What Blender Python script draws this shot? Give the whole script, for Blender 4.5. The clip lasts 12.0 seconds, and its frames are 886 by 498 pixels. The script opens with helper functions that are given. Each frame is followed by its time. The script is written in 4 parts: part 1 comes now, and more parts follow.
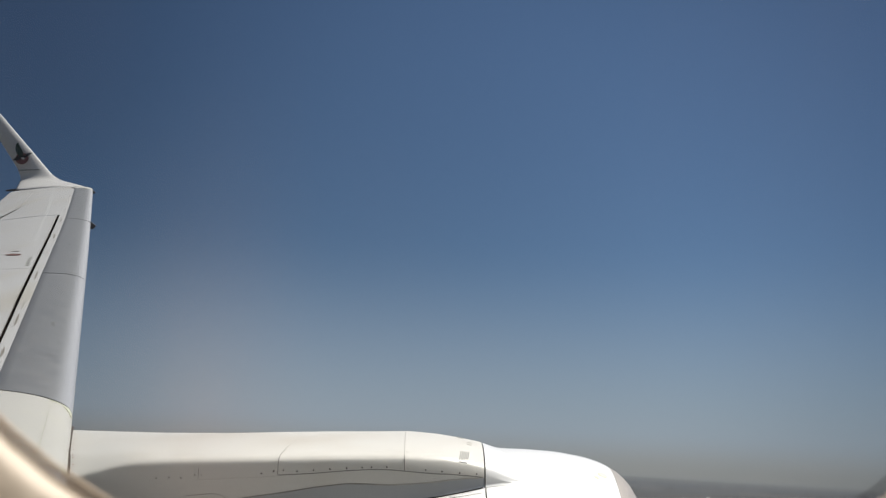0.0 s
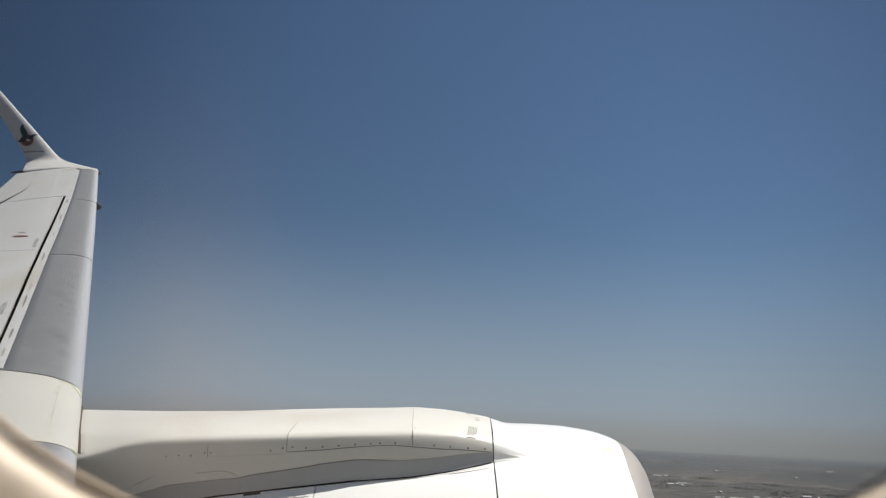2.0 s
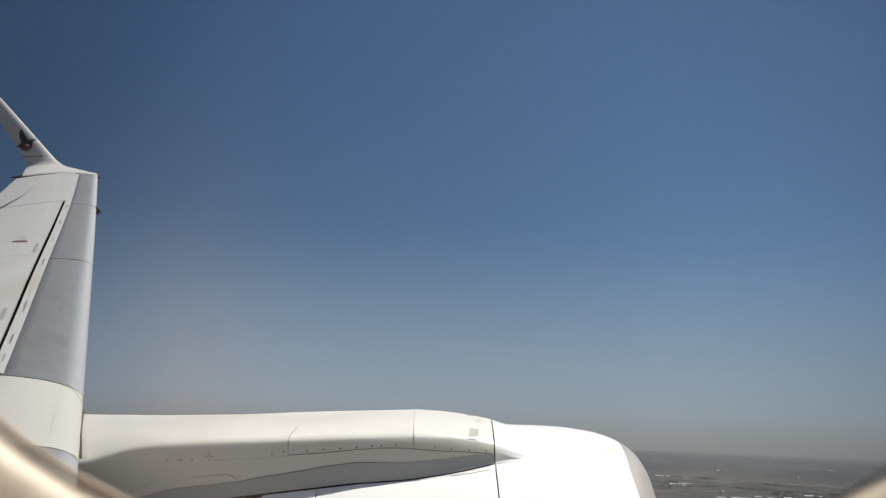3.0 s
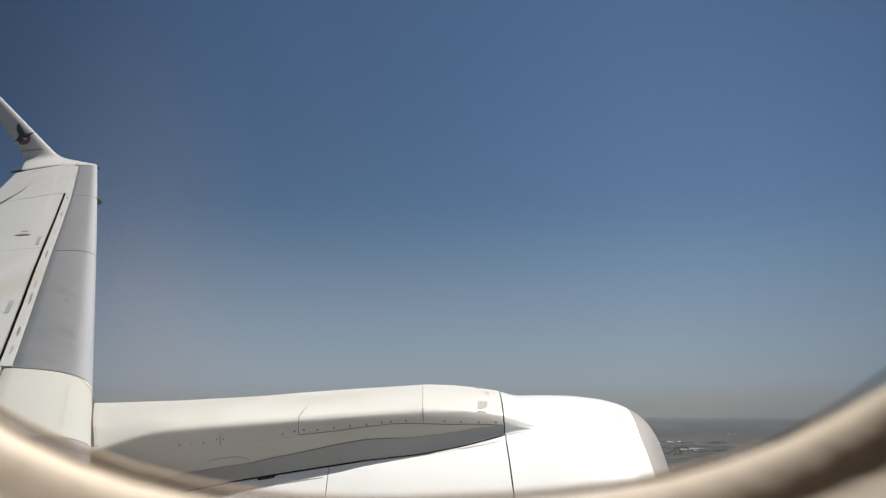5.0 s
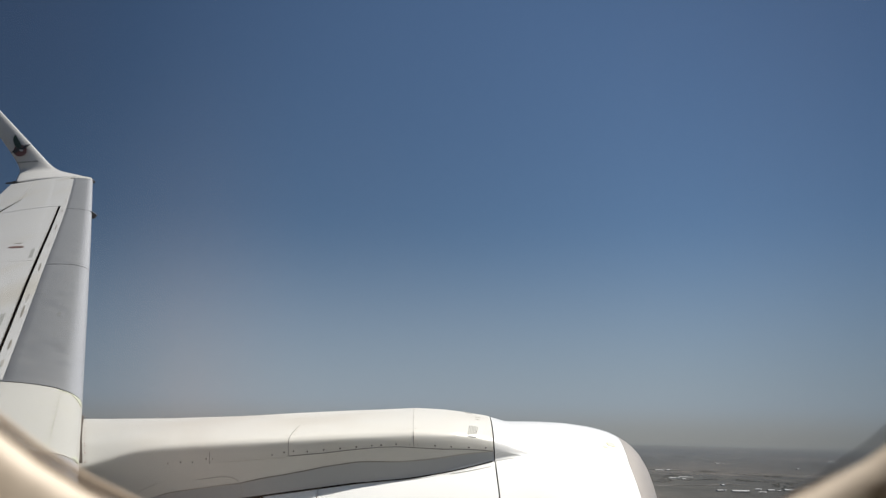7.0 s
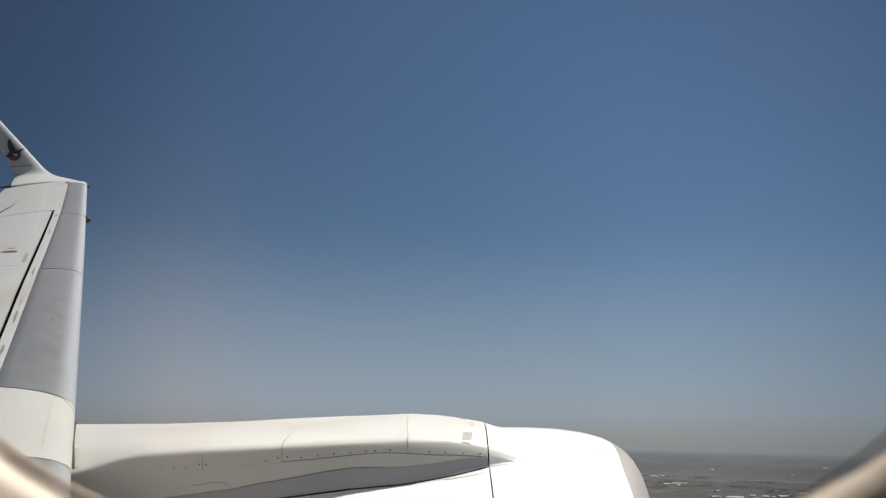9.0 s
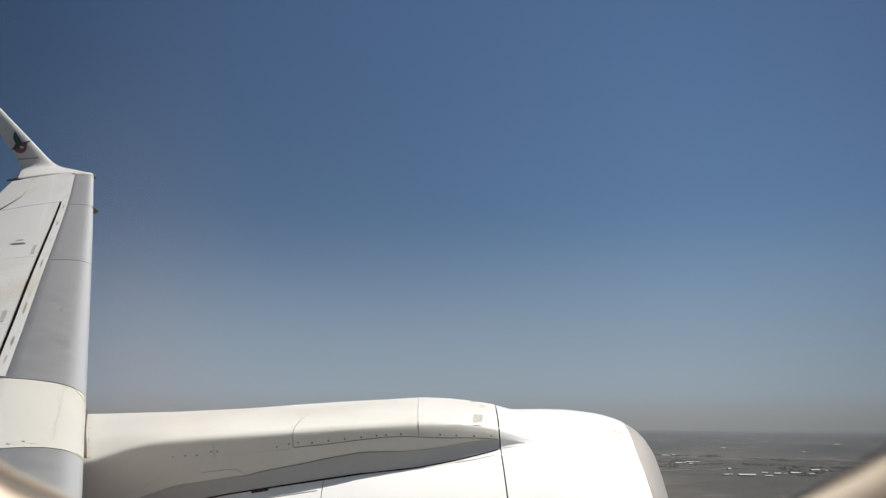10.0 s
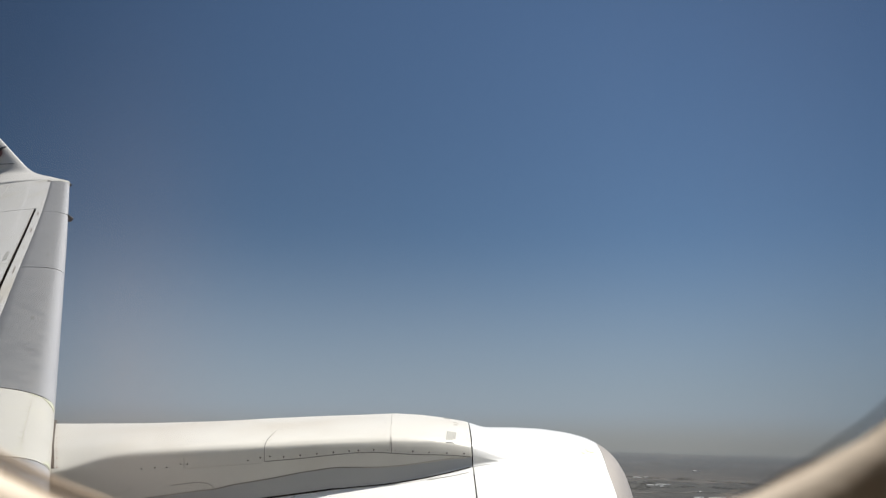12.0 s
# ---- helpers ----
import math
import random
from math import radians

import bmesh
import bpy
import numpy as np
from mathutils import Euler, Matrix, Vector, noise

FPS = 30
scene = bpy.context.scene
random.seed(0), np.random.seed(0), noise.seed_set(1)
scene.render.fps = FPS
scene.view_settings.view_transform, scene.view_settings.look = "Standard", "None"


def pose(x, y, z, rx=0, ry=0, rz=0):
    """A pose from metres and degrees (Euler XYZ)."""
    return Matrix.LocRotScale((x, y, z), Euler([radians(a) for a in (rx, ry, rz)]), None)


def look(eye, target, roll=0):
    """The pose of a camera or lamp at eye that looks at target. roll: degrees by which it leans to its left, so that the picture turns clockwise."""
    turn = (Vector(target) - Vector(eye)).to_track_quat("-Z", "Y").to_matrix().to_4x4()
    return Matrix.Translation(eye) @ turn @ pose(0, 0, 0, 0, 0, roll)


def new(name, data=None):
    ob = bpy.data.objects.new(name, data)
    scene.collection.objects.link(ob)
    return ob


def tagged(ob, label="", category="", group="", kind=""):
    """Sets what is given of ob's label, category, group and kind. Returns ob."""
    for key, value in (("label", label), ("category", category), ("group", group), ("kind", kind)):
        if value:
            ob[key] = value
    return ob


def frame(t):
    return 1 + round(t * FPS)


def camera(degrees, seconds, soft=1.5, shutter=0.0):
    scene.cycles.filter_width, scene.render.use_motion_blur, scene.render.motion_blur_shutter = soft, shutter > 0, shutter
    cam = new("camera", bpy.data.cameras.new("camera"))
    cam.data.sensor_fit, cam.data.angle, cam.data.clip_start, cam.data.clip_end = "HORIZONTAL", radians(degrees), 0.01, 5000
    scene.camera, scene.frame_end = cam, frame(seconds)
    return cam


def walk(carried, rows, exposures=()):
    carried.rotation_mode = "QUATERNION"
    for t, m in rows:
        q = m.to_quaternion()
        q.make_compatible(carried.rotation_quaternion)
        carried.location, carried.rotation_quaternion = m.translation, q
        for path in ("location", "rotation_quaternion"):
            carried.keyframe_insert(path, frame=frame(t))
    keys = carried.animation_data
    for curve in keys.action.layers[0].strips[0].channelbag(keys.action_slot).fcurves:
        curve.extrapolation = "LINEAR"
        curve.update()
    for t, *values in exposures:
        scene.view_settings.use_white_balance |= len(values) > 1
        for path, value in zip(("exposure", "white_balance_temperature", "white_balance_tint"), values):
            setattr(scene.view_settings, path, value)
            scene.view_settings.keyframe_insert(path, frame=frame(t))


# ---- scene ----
# The aeroplane is built level (x ahead, y out over the port wing, z up from the passenger's eye)
# and then banked as one with TILT; the ground lies level below it.
UP = Vector((0.0415, 0.2716, 0.9615)).normalized()
TILT = UP.rotation_difference(Vector((0, 0, 1))).to_matrix().to_4x4()

cam = camera(54.0, 12.0, soft=1.25)
cam.data.dof.use_dof = True
cam.data.dof.focus_distance = 5.0
cam.data.dof.aperture_fstop = 17.0

# seconds, x, y, z, yaw, pitch, roll, in the aeroplane's own axes
PATH = [
    (0, 0.0006, -0.0187, 0.0052, 2.842, -2.826, 0.071),
    (0.2, 0.0017, -0.0190, 0.0038, 2.781, -2.634, 0.325),
    (0.5, 0.0034, -0.0195, 0.0017, 2.862, -2.958, 1.106),
    (0.7, 0.0027, -0.0275, 0.0062, 2.840, -3.060, 0.540),
    (1, 0.0016, -0.0396, 0.0130, 2.867, -2.705, -0.223),
    (1.2, 0.0017, -0.0299, 0.0093, 2.854, -2.731, 0.943),
    (1.5, 0.0018, -0.0154, 0.0037, 3.121, -3.555, 0.515),
    (1.7, 0.0016, -0.0124, 0.0030, 3.093, -3.892, 1.152),
    (2, 0.0016, -0.0078, 0.0015, 3.215, -4.350, 0.770),
    (2.2, 0.0004, -0.0100, 0.0019, 3.179, -4.316, 0.606),
    (2.5, -0.0026, -0.0132, 0.0037, 3.024, -3.774, 0.244),
    (2.7, -0.0008, -0.0114, 0.0028, 2.945, -3.747, 0.828),
    (3, 0.0018, -0.0088, 0.0015, 3.173, -4.223, 1.194),
    (3.2, 0.0012, -0.0077, 0.0013, 3.211, -4.557, 1.701),
    (4.8, -0.0035, 0.0015, -0.0002, 3.108, -4.814, 0.407),
    (5, 0.0080, -0.0006, -0.0088, 3.198, -5.756, 3.635),
    (5.2, 0.0048, 0.0000, -0.0052, 3.150, -5.763, 1.861),
    (5.5, -0.0000, 0.0010, 0.0001, 3.300, -5.100, -0.000),
    (5.7, 0.0013, 0.0007, -0.0011, 3.141, -5.143, 1.559),
    (6, 0.0033, 0.0003, -0.0029, 3.201, -4.816, 1.444),
    (6.2, 0.0035, -0.0009, -0.0004, 3.233, -4.700, 0.937),
    (6.5, 0.0037, -0.0027, 0.0034, 2.960, -4.355, 0.482),
    (6.7, 0.0038, -0.0085, 0.0036, 2.773, -4.489, 0.995),
    (7, 0.0040, -0.0171, 0.0039, 2.878, -4.351, 2.173),
    (7.2, 0.0041, -0.0168, 0.0038, 2.878, -4.199, 2.483),
    (8.8, 0.0048, -0.0146, 0.0034, 2.447, -4.195, 2.469),
    (9, 0.0049, -0.0143, 0.0034, 2.558, -4.000, 2.015),
    (9.2, 0.0049, -0.0142, 0.0024, 2.440, -4.202, 2.682),
    (9.5, 0.0053, -0.0141, 0.0005, 2.418, -4.023, 1.940),
    (9.7, 0.0055, -0.0066, -0.0008, 2.328, -3.817, 2.638),
    (10, 0.0065, 0.0046, -0.0034, 2.981, -5.034, 3.206),
    (10.2, 0.0065, 0.0093, -0.0062, 2.865, -5.466, 3.172),
    (10.5, 0.0065, 0.0163, -0.0105, 2.521, -5.475, 1.530),
    (10.7, 0.0060, 0.0109, -0.0082, 2.213, -5.342, 1.298),
    (11, 0.0052, 0.0029, -0.0047, 1.964, -4.852, 0.748),
    (11.2, 0.0053, -0.0002, -0.0029, 1.913, -4.471, 0.383),
    (11.5, 0.0054, -0.0049, -0.0002, 1.742, -3.804, 0.543),
    (11.7, 0.0055, -0.0042, -0.0021, 1.727, -3.605, 0.522),
    (12, 0.0062, -0.0031, -0.0056, 1.602, -3.955, 1.682),
]
walk(cam, [(t, TILT @ pose(x, y, z, 90 + pitch, roll, yaw)) for t, x, y, z, yaw, pitch, roll in PATH],
     exposures=[(0.0, 0.30), (2.5, 0.32), (7.0, 0.32), (9.5, 0.37), (12.0, 0.38)])

# ---- light ----
SUN_WAY = (TILT.to_3x3() @ Vector((0.48, 0.30, 0.82))).normalized()
world = bpy.data.worlds.new("world")
scene.world = world
world.use_nodes = True
wn, wl = world.node_tree.nodes, world.node_tree.links
sky = wn.new("ShaderNodeTexSky")
sky.sky_type = "NISHITA"
sky.sun_disc = False
sky.sun_elevation = math.asin(SUN_WAY.z)
sky.sun_rotation = math.atan2(SUN_WAY.x, SUN_WAY.y)
sky.altitude = 2500
sky.air_density = 1.0
sky.dust_density = 1.2
sky.ozone_density = 2.5
wn["Background"].inputs["Strength"].default_value = 0.05
tint = wn.new("ShaderNodeVectorMath")
tint.operation = "MULTIPLY"
tint.inputs[1].default_value = (0.93, 0.995, 0.99)
# the sky is deepest at a right angle to the sun and brightens towards it
gaze, near_sun, deepen = wn.new("ShaderNodeTexCoord"), wn.new("ShaderNodeVectorMath"), wn.new("ShaderNodeMapRange")
near_sun.operation = "DOT_PRODUCT"
near_sun.inputs[1].default_value = SUN_WAY
deepen.interpolation_type = "SMOOTHSTEP"
deepen.inputs["From Min"].default_value, deepen.inputs["From Max"].default_value = 0.0, 0.6
deepen.inputs["To Min"].default_value, deepen.inputs["To Max"].default_value = 0.84, 1.31
toward = wn.new("ShaderNodeVectorMath")
toward.operation = "SCALE"
wl.new(gaze.outputs["Generated"], near_sun.inputs[0])
wl.new(near_sun.outputs["Value"], deepen.inputs["Value"])
wl.new(sky.outputs["Color"], toward.inputs[0])
wl.new(deepen.outputs["Result"], toward.inputs["Scale"])
# and it darkens overhead
high, zenith, dim = wn.new("ShaderNodeSeparateXYZ"), wn.new("ShaderNodeMapRange"), wn.new("ShaderNodeVectorMath")
zenith.interpolation_type = "SMOOTHSTEP"
zenith.inputs["From Min"].default_value, zenith.inputs["From Max"].default_value = 0.42, 0.95
zenith.inputs["To Min"].default_value, zenith.inputs["To Max"].default_value = 1.0, 0.55
dim.operation = "SCALE"
wl.new(gaze.outputs["Generated"], high.inputs[0])
wl.new(high.outputs["Z"], zenith.inputs["Value"])
wl.new(toward.outputs["Vector"], dim.inputs[0])
wl.new(zenith.outputs["Result"], dim.inputs["Scale"])
wl.new(dim.outputs["Vector"], tint.inputs[0])
# a dull grey layer of haze low over the whole horizon
where, split, low, haze = wn.new("ShaderNodeTexCoord"), wn.new("ShaderNodeSeparateXYZ"), wn.new("ShaderNodeMapRange"), wn.new("ShaderNodeMix")
wl.new(where.outputs["Generated"], split.inputs[0])
low.interpolation_type = "SMOOTHSTEP"
low.inputs["From Min"].default_value, low.inputs["From Max"].default_value = -0.03, 0.24
low.inputs["To Min"].default_value, low.inputs["To Max"].default_value = 0.82, 0.0
wl.new(split.outputs["Z"], low.inputs["Value"])
haze.data_type = "RGBA"
deep, murk, glow = wn.new("ShaderNodeMapRange"), wn.new("ShaderNodeValToRGB"), wn.new("ShaderNodeVectorMath")
deep.inputs["From Min"].default_value, deep.inputs["From Max"].default_value = -0.06, 0.06
wl.new(split.outputs["Z"], deep.inputs["Value"])
murk.color_ramp.interpolation = "EASE"
murk.color_ramp.elements[0].position, murk.color_ramp.elements[0].color = 0.27, (0.27, 0.295, 0.35, 1)
murk.color_ramp.elements[1].position, murk.color_ramp.elements[1].color = 0.75, (0.49, 0.575, 0.705, 1)
dusty = murk.color_ramp.elements.new(0.365)
dusty.color = (0.445, 0.46, 0.475, 1)
glow.operation = "SCALE"
glow.inputs["Scale"].default_value = 9.6
wl.new(deep.outputs["Result"], murk.inputs["Fac"])
wl.new(murk.outputs["Color"], glow.inputs[0])
wl.new(glow.outputs["Vector"], haze.inputs["B"])
wl.new(low.outputs["Result"], haze.inputs["Factor"])
wl.new(tint.outputs["Vector"], haze.inputs["A"])
wl.new(haze.outputs["Result"], wn["Background"].inputs["Color"])

sun_data = bpy.data.lights.new("sun", "SUN")
sun_data.energy = 5.0
sun_data.angle = radians(0.53)
sun_data.color = (1.0, 0.96, 0.9)
sun = new("sun", sun_data)
sun.matrix_world = look((0, 0, 60), Vector((0, 0, 60)) - SUN_WAY)


# ---- materials ----
def material(name, color, rough=0.5, metal=0.0, mottled=0.1, scale=3.0, fine=60.0, bump=0.0, streak=(1, 1, 1), coat=0.0,
             stain=None, stain_amount=0.0, stain_scale=2.0, stain_from=0.52, stain_detail=6):
    """Paint, metal or plastic: a base colour varied at two scales, with stains and fine relief."""
    m = bpy.data.materials.new(name)
    m.use_nodes = True
    n, l = m.node_tree.nodes, m.node_tree.links
    b = n["Principled BSDF"]
    b.inputs["Roughness"].default_value, b.inputs["Metallic"].default_value = rough, metal
    b.inputs["Coat Weight"].default_value = coat
    tex = n.new("ShaderNodeTexCoord")
    mp = n.new("ShaderNodeMapping")
    mp.inputs["Scale"].default_value = streak
    l.new(tex.outputs["Object"], mp.inputs["Vector"])
    big, small = n.new("ShaderNodeTexNoise"), n.new("ShaderNodeTexNoise")
    big.inputs["Scale"].default_value, small.inputs["Scale"].default_value = scale, fine
    big.inputs["Detail"].default_value, small.inputs["Detail"].default_value = 5, 3
    for t in (big, small):
        l.new(mp.outputs["Vector"], t.inputs["Vector"])
    add = n.new("ShaderNodeMath")
    add.operation = "ADD"
    l.new(big.outputs["Fac"], add.inputs[0])
    l.new(small.outputs["Fac"], add.inputs[1])
    ramp = n.new("ShaderNodeMapRange")
    ramp.inputs["From Min"].default_value, ramp.inputs["From Max"].default_value = 0.7, 1.3
    ramp.inputs["To Min"].default_value, ramp.inputs["To Max"].default_value = 1 - mottled, 1 + mottled
    l.new(add.outputs[0], ramp.inputs["Value"])
    mul = n.new("ShaderNodeVectorMath")
    mul.operation = "SCALE"
    mul.inputs[0].default_value = color
    l.new(ramp.outputs["Result"], mul.inputs["Scale"])
    out = mul.outputs["Vector"]
    if stain:
        st = n.new("ShaderNodeTexNoise")
        st.inputs["Scale"].default_value, st.inputs["Detail"].default_value = stain_scale, stain_detail
        l.new(mp.outputs["Vector"], st.inputs["Vector"])
        sr = n.new("ShaderNodeMapRange")
        sr.inputs["From Min"].default_value, sr.inputs["From Max"].default_value = stain_from, stain_from + 0.2
        sr.inputs["To Max"].default_value = stain_amount
        l.new(st.outputs["Fac"], sr.inputs["Value"])
        mix = n.new("ShaderNodeMix")
        mix.data_type = "RGBA"
        mix.inputs["B"].default_value = (*stain, 1)
        l.new(sr.outputs["Result"], mix.inputs["Factor"])
        l.new(out, mix.inputs["A"])
        out = mix.outputs["Result"]
    l.new(out, b.inputs["Base Color"])
    rr = n.new("ShaderNodeMapRange")
    rr.inputs["To Min"].default_value, rr.inputs["To Max"].default_value = rough * 0.8, min(1, rough * 1.2)
    l.new(small.outputs["Fac"], rr.inputs["Value"])
    l.new(rr.outputs["Result"], b.inputs["Roughness"])
    if bump:
        bp = n.new("ShaderNodeBump")
        bp.inputs["Strength"].default_value, bp.inputs["Distance"].default_value = bump, 0.002
        l.new(small.outputs["Fac"], bp.inputs["Height"])
        l.new(bp.outputs["Normal"], b.inputs["Normal"])
    return m


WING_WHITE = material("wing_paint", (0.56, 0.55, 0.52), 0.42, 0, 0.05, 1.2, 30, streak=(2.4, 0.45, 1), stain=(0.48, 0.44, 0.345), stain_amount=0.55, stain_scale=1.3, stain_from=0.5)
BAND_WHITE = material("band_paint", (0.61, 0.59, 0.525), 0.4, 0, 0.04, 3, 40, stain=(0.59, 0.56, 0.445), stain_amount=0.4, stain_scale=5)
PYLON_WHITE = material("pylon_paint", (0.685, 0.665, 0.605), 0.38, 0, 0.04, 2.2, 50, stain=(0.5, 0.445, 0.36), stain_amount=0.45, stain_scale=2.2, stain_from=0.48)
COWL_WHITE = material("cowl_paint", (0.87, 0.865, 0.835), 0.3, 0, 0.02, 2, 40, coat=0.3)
LIP_METAL = material("lip_metal", (0.36, 0.33, 0.3), 0.5, 0.3, 0.08, 5, 60)
WINGLET_PAINT = material("winglet_paint", (0.66, 0.64, 0.60), 0.4, 0, 0.04, 2, 30)
# blue-grey shade over the cowl, put into the skirt's colour
SKIRT_SHADE = material("skirt_shade", (0.39, 0.405, 0.415), 0.42, 0.3, 0.06, 4, 40)
DARK_GAP = material("dark_gap", (0.01, 0.009, 0.008), 0.9, 0, 0.2, 8, 60)
DARK_GAP.node_tree.nodes["Principled BSDF"].inputs["Specular IOR Level"].default_value = 0.1
SEAL_BROWN = material("brown_seal", (0.1, 0.08, 0.065), 0.7, 0, 0.2, 12, 80)
LINE_GREY = material("panel_line", (0.25, 0.24, 0.215), 0.7, 0, 0.25, 14, 80)
FAINT_LINE = material("faint_line", (0.4, 0.38, 0.34), 0.6, 0, 0.2, 10, 60)
RIVET_DARK = material("rivet_dark", (0.1, 0.085, 0.075), 0.55, 0.4, 0.2, 30, 90)
TAB_GREY = material("tab_grey", (0.40, 0.39, 0.31), 0.6, 0, 0.2, 10, 60)
CREASE = material("crease", (0.59, 0.56, 0.505), 0.6, 0, 0.2, 10, 60)
RUST = material("rust_mark", (0.36, 0.22, 0.165), 0.7, 0, 0.25, 25, 90)
STAIN_TAN = material("tan_stain", (0.25, 0.23, 0.195), 0.7, 0, 0.2, 14, 70)
FIN_GREY = material("fin_grey", (0.13, 0.13, 0.13), 0.6, 0, 0.15, 20, 80)
OVAL_BROWN = material("oval_brown", (0.15, 0.075, 0.06), 0.6, 0, 0.2, 25, 90)
SCUFF_GREY = material("scuffed_metal", (0.29, 0.29, 0.275), 0.55, 0.5, 0.25, 12, 60)
SEALANT = material("sealant", (0.64, 0.645, 0.49), 0.6, 0, 0.2, 14, 70)
BLADE_GREEN = material("logo_green", (0.025, 0.06, 0.05), 0.5, 0, 0.1, 8, 40)
BLADE_DARK = material("logo_dark", (0.03, 0.035, 0.045), 0.5, 0, 0.1, 8, 40)
DISC_RED = material("logo_red", (0.2, 0.09, 0.09), 0.5, 0, 0.1, 8, 40)
TEXT_GREY = material("text_grey", (0.27, 0.27, 0.27), 0.6, 0, 0.1, 20, 60)
PLACARD = material("placard_grey", (0.33, 0.33, 0.3), 0.6, 0, 0.15, 60, 200)
REVEAL = material("reveal_plastic", (0.61, 0.525, 0.43), 0.62, 0, 0.04, 20, 300, bump=0.1)
BUTT_PALE = material("butt_strip_paint", (0.615, 0.605, 0.575), 0.42, 0, 0.06, 2, 30)
DARK_RIB = material("dark_rib_tone", (0.06, 0.062, 0.07), 0.7, 0, 0.08, 30, 200)
REFLECTED_TAN = material("reflected_tan", (0.36, 0.285, 0.215), 0.7, 0, 0.08, 30, 200)
SEAL_RUBBER = material("seal_rubber", (0.2, 0.155, 0.115), 0.8, 0, 0.15, 40, 200)
CABIN_PANEL = material("cabin_panel", (0.55, 0.52, 0.48), 0.6, 0, 0.04, 6, 200, bump=0.1)
# cream tint chosen to warm the light bounced onto the pylon
FUSELAGE_PAINT = material("fuselage_paint", (0.58, 0.55, 0.47), 0.4, 0, 0.03, 1.5, 30)
CARPET = material("carpet", (0.08, 0.09, 0.12), 0.95, 0, 0.2, 12, 400, bump=0.5)


def slat_material():
    """Dull bare metal; the sunlit brightness of its nose is put into the colour."""
    m = material("slat_metal", (0.42, 0.42, 0.405), 0.46, 0.6, 0.02, 0.8, 9, streak=(1.0, 1.0, 1), stain=(0.24, 0.235, 0.22), stain_amount=0.7, stain_scale=7, stain_from=0.615, stain_detail=3)
    n, l = m.node_tree.nodes, m.node_tree.links
    b = n["Principled BSDF"]
    dull = b.inputs["Base Color"].links[0].from_socket
    tex, along, ragged, add, nose_light, mix, metal = (n.new("ShaderNodeTexCoord"), n.new("ShaderNodeVectorMath"), n.new("ShaderNodeTexNoise"), n.new("ShaderNodeMath"),
                                              n.new("ShaderNodeMapRange"), n.new("ShaderNodeMix"), n.new("ShaderNodeMapRange"))
    along.operation, add.operation = "DOT_PRODUCT", "MULTIPLY_ADD"
    along.inputs[1].default_value = (-1, -0.452, 0)     # metres behind the leading edge, less a constant
    l.new(tex.outputs["Object"], along.inputs[0])
    ragged.inputs["Scale"].default_value, ragged.inputs["Detail"].default_value = 9, 4
    l.new(tex.outputs["Object"], ragged.inputs["Vector"])
    add.inputs[1].default_value = 0.025
    l.new(ragged.outputs["Fac"], add.inputs[0])
    l.new(along.outputs["Value"], add.inputs[2])
    base = 1.7706 - 0.452 * 3.6
    nose_light.interpolation_type = "SMOOTHSTEP"
    nose_light.inputs["From Min"].default_value, nose_light.inputs["From Max"].default_value = base + 0.02, base + 0.12
    nose_light.inputs["To Min"].default_value, nose_light.inputs["To Max"].default_value = 1, 0
    l.new(add.outputs[0], nose_light.inputs["Value"])
    mix.data_type = "RGBA"
    mix.inputs["B"].default_value = (0.57, 0.57, 0.57, 1)
    l.new(nose_light.outputs["Result"], mix.inputs["Factor"])
    l.new(dull, mix.inputs["A"])
    l.new(mix.outputs["Result"], b.inputs["Base Color"])
    metal.inputs["To Min"].default_value, metal.inputs["To Max"].default_value = 0.7, 0.35
    l.new(nose_light.outputs["Result"], metal.inputs["Value"])
    l.new(metal.outputs["Result"], b.inputs["Metallic"])
    return m


SLAT_METAL = slat_material()


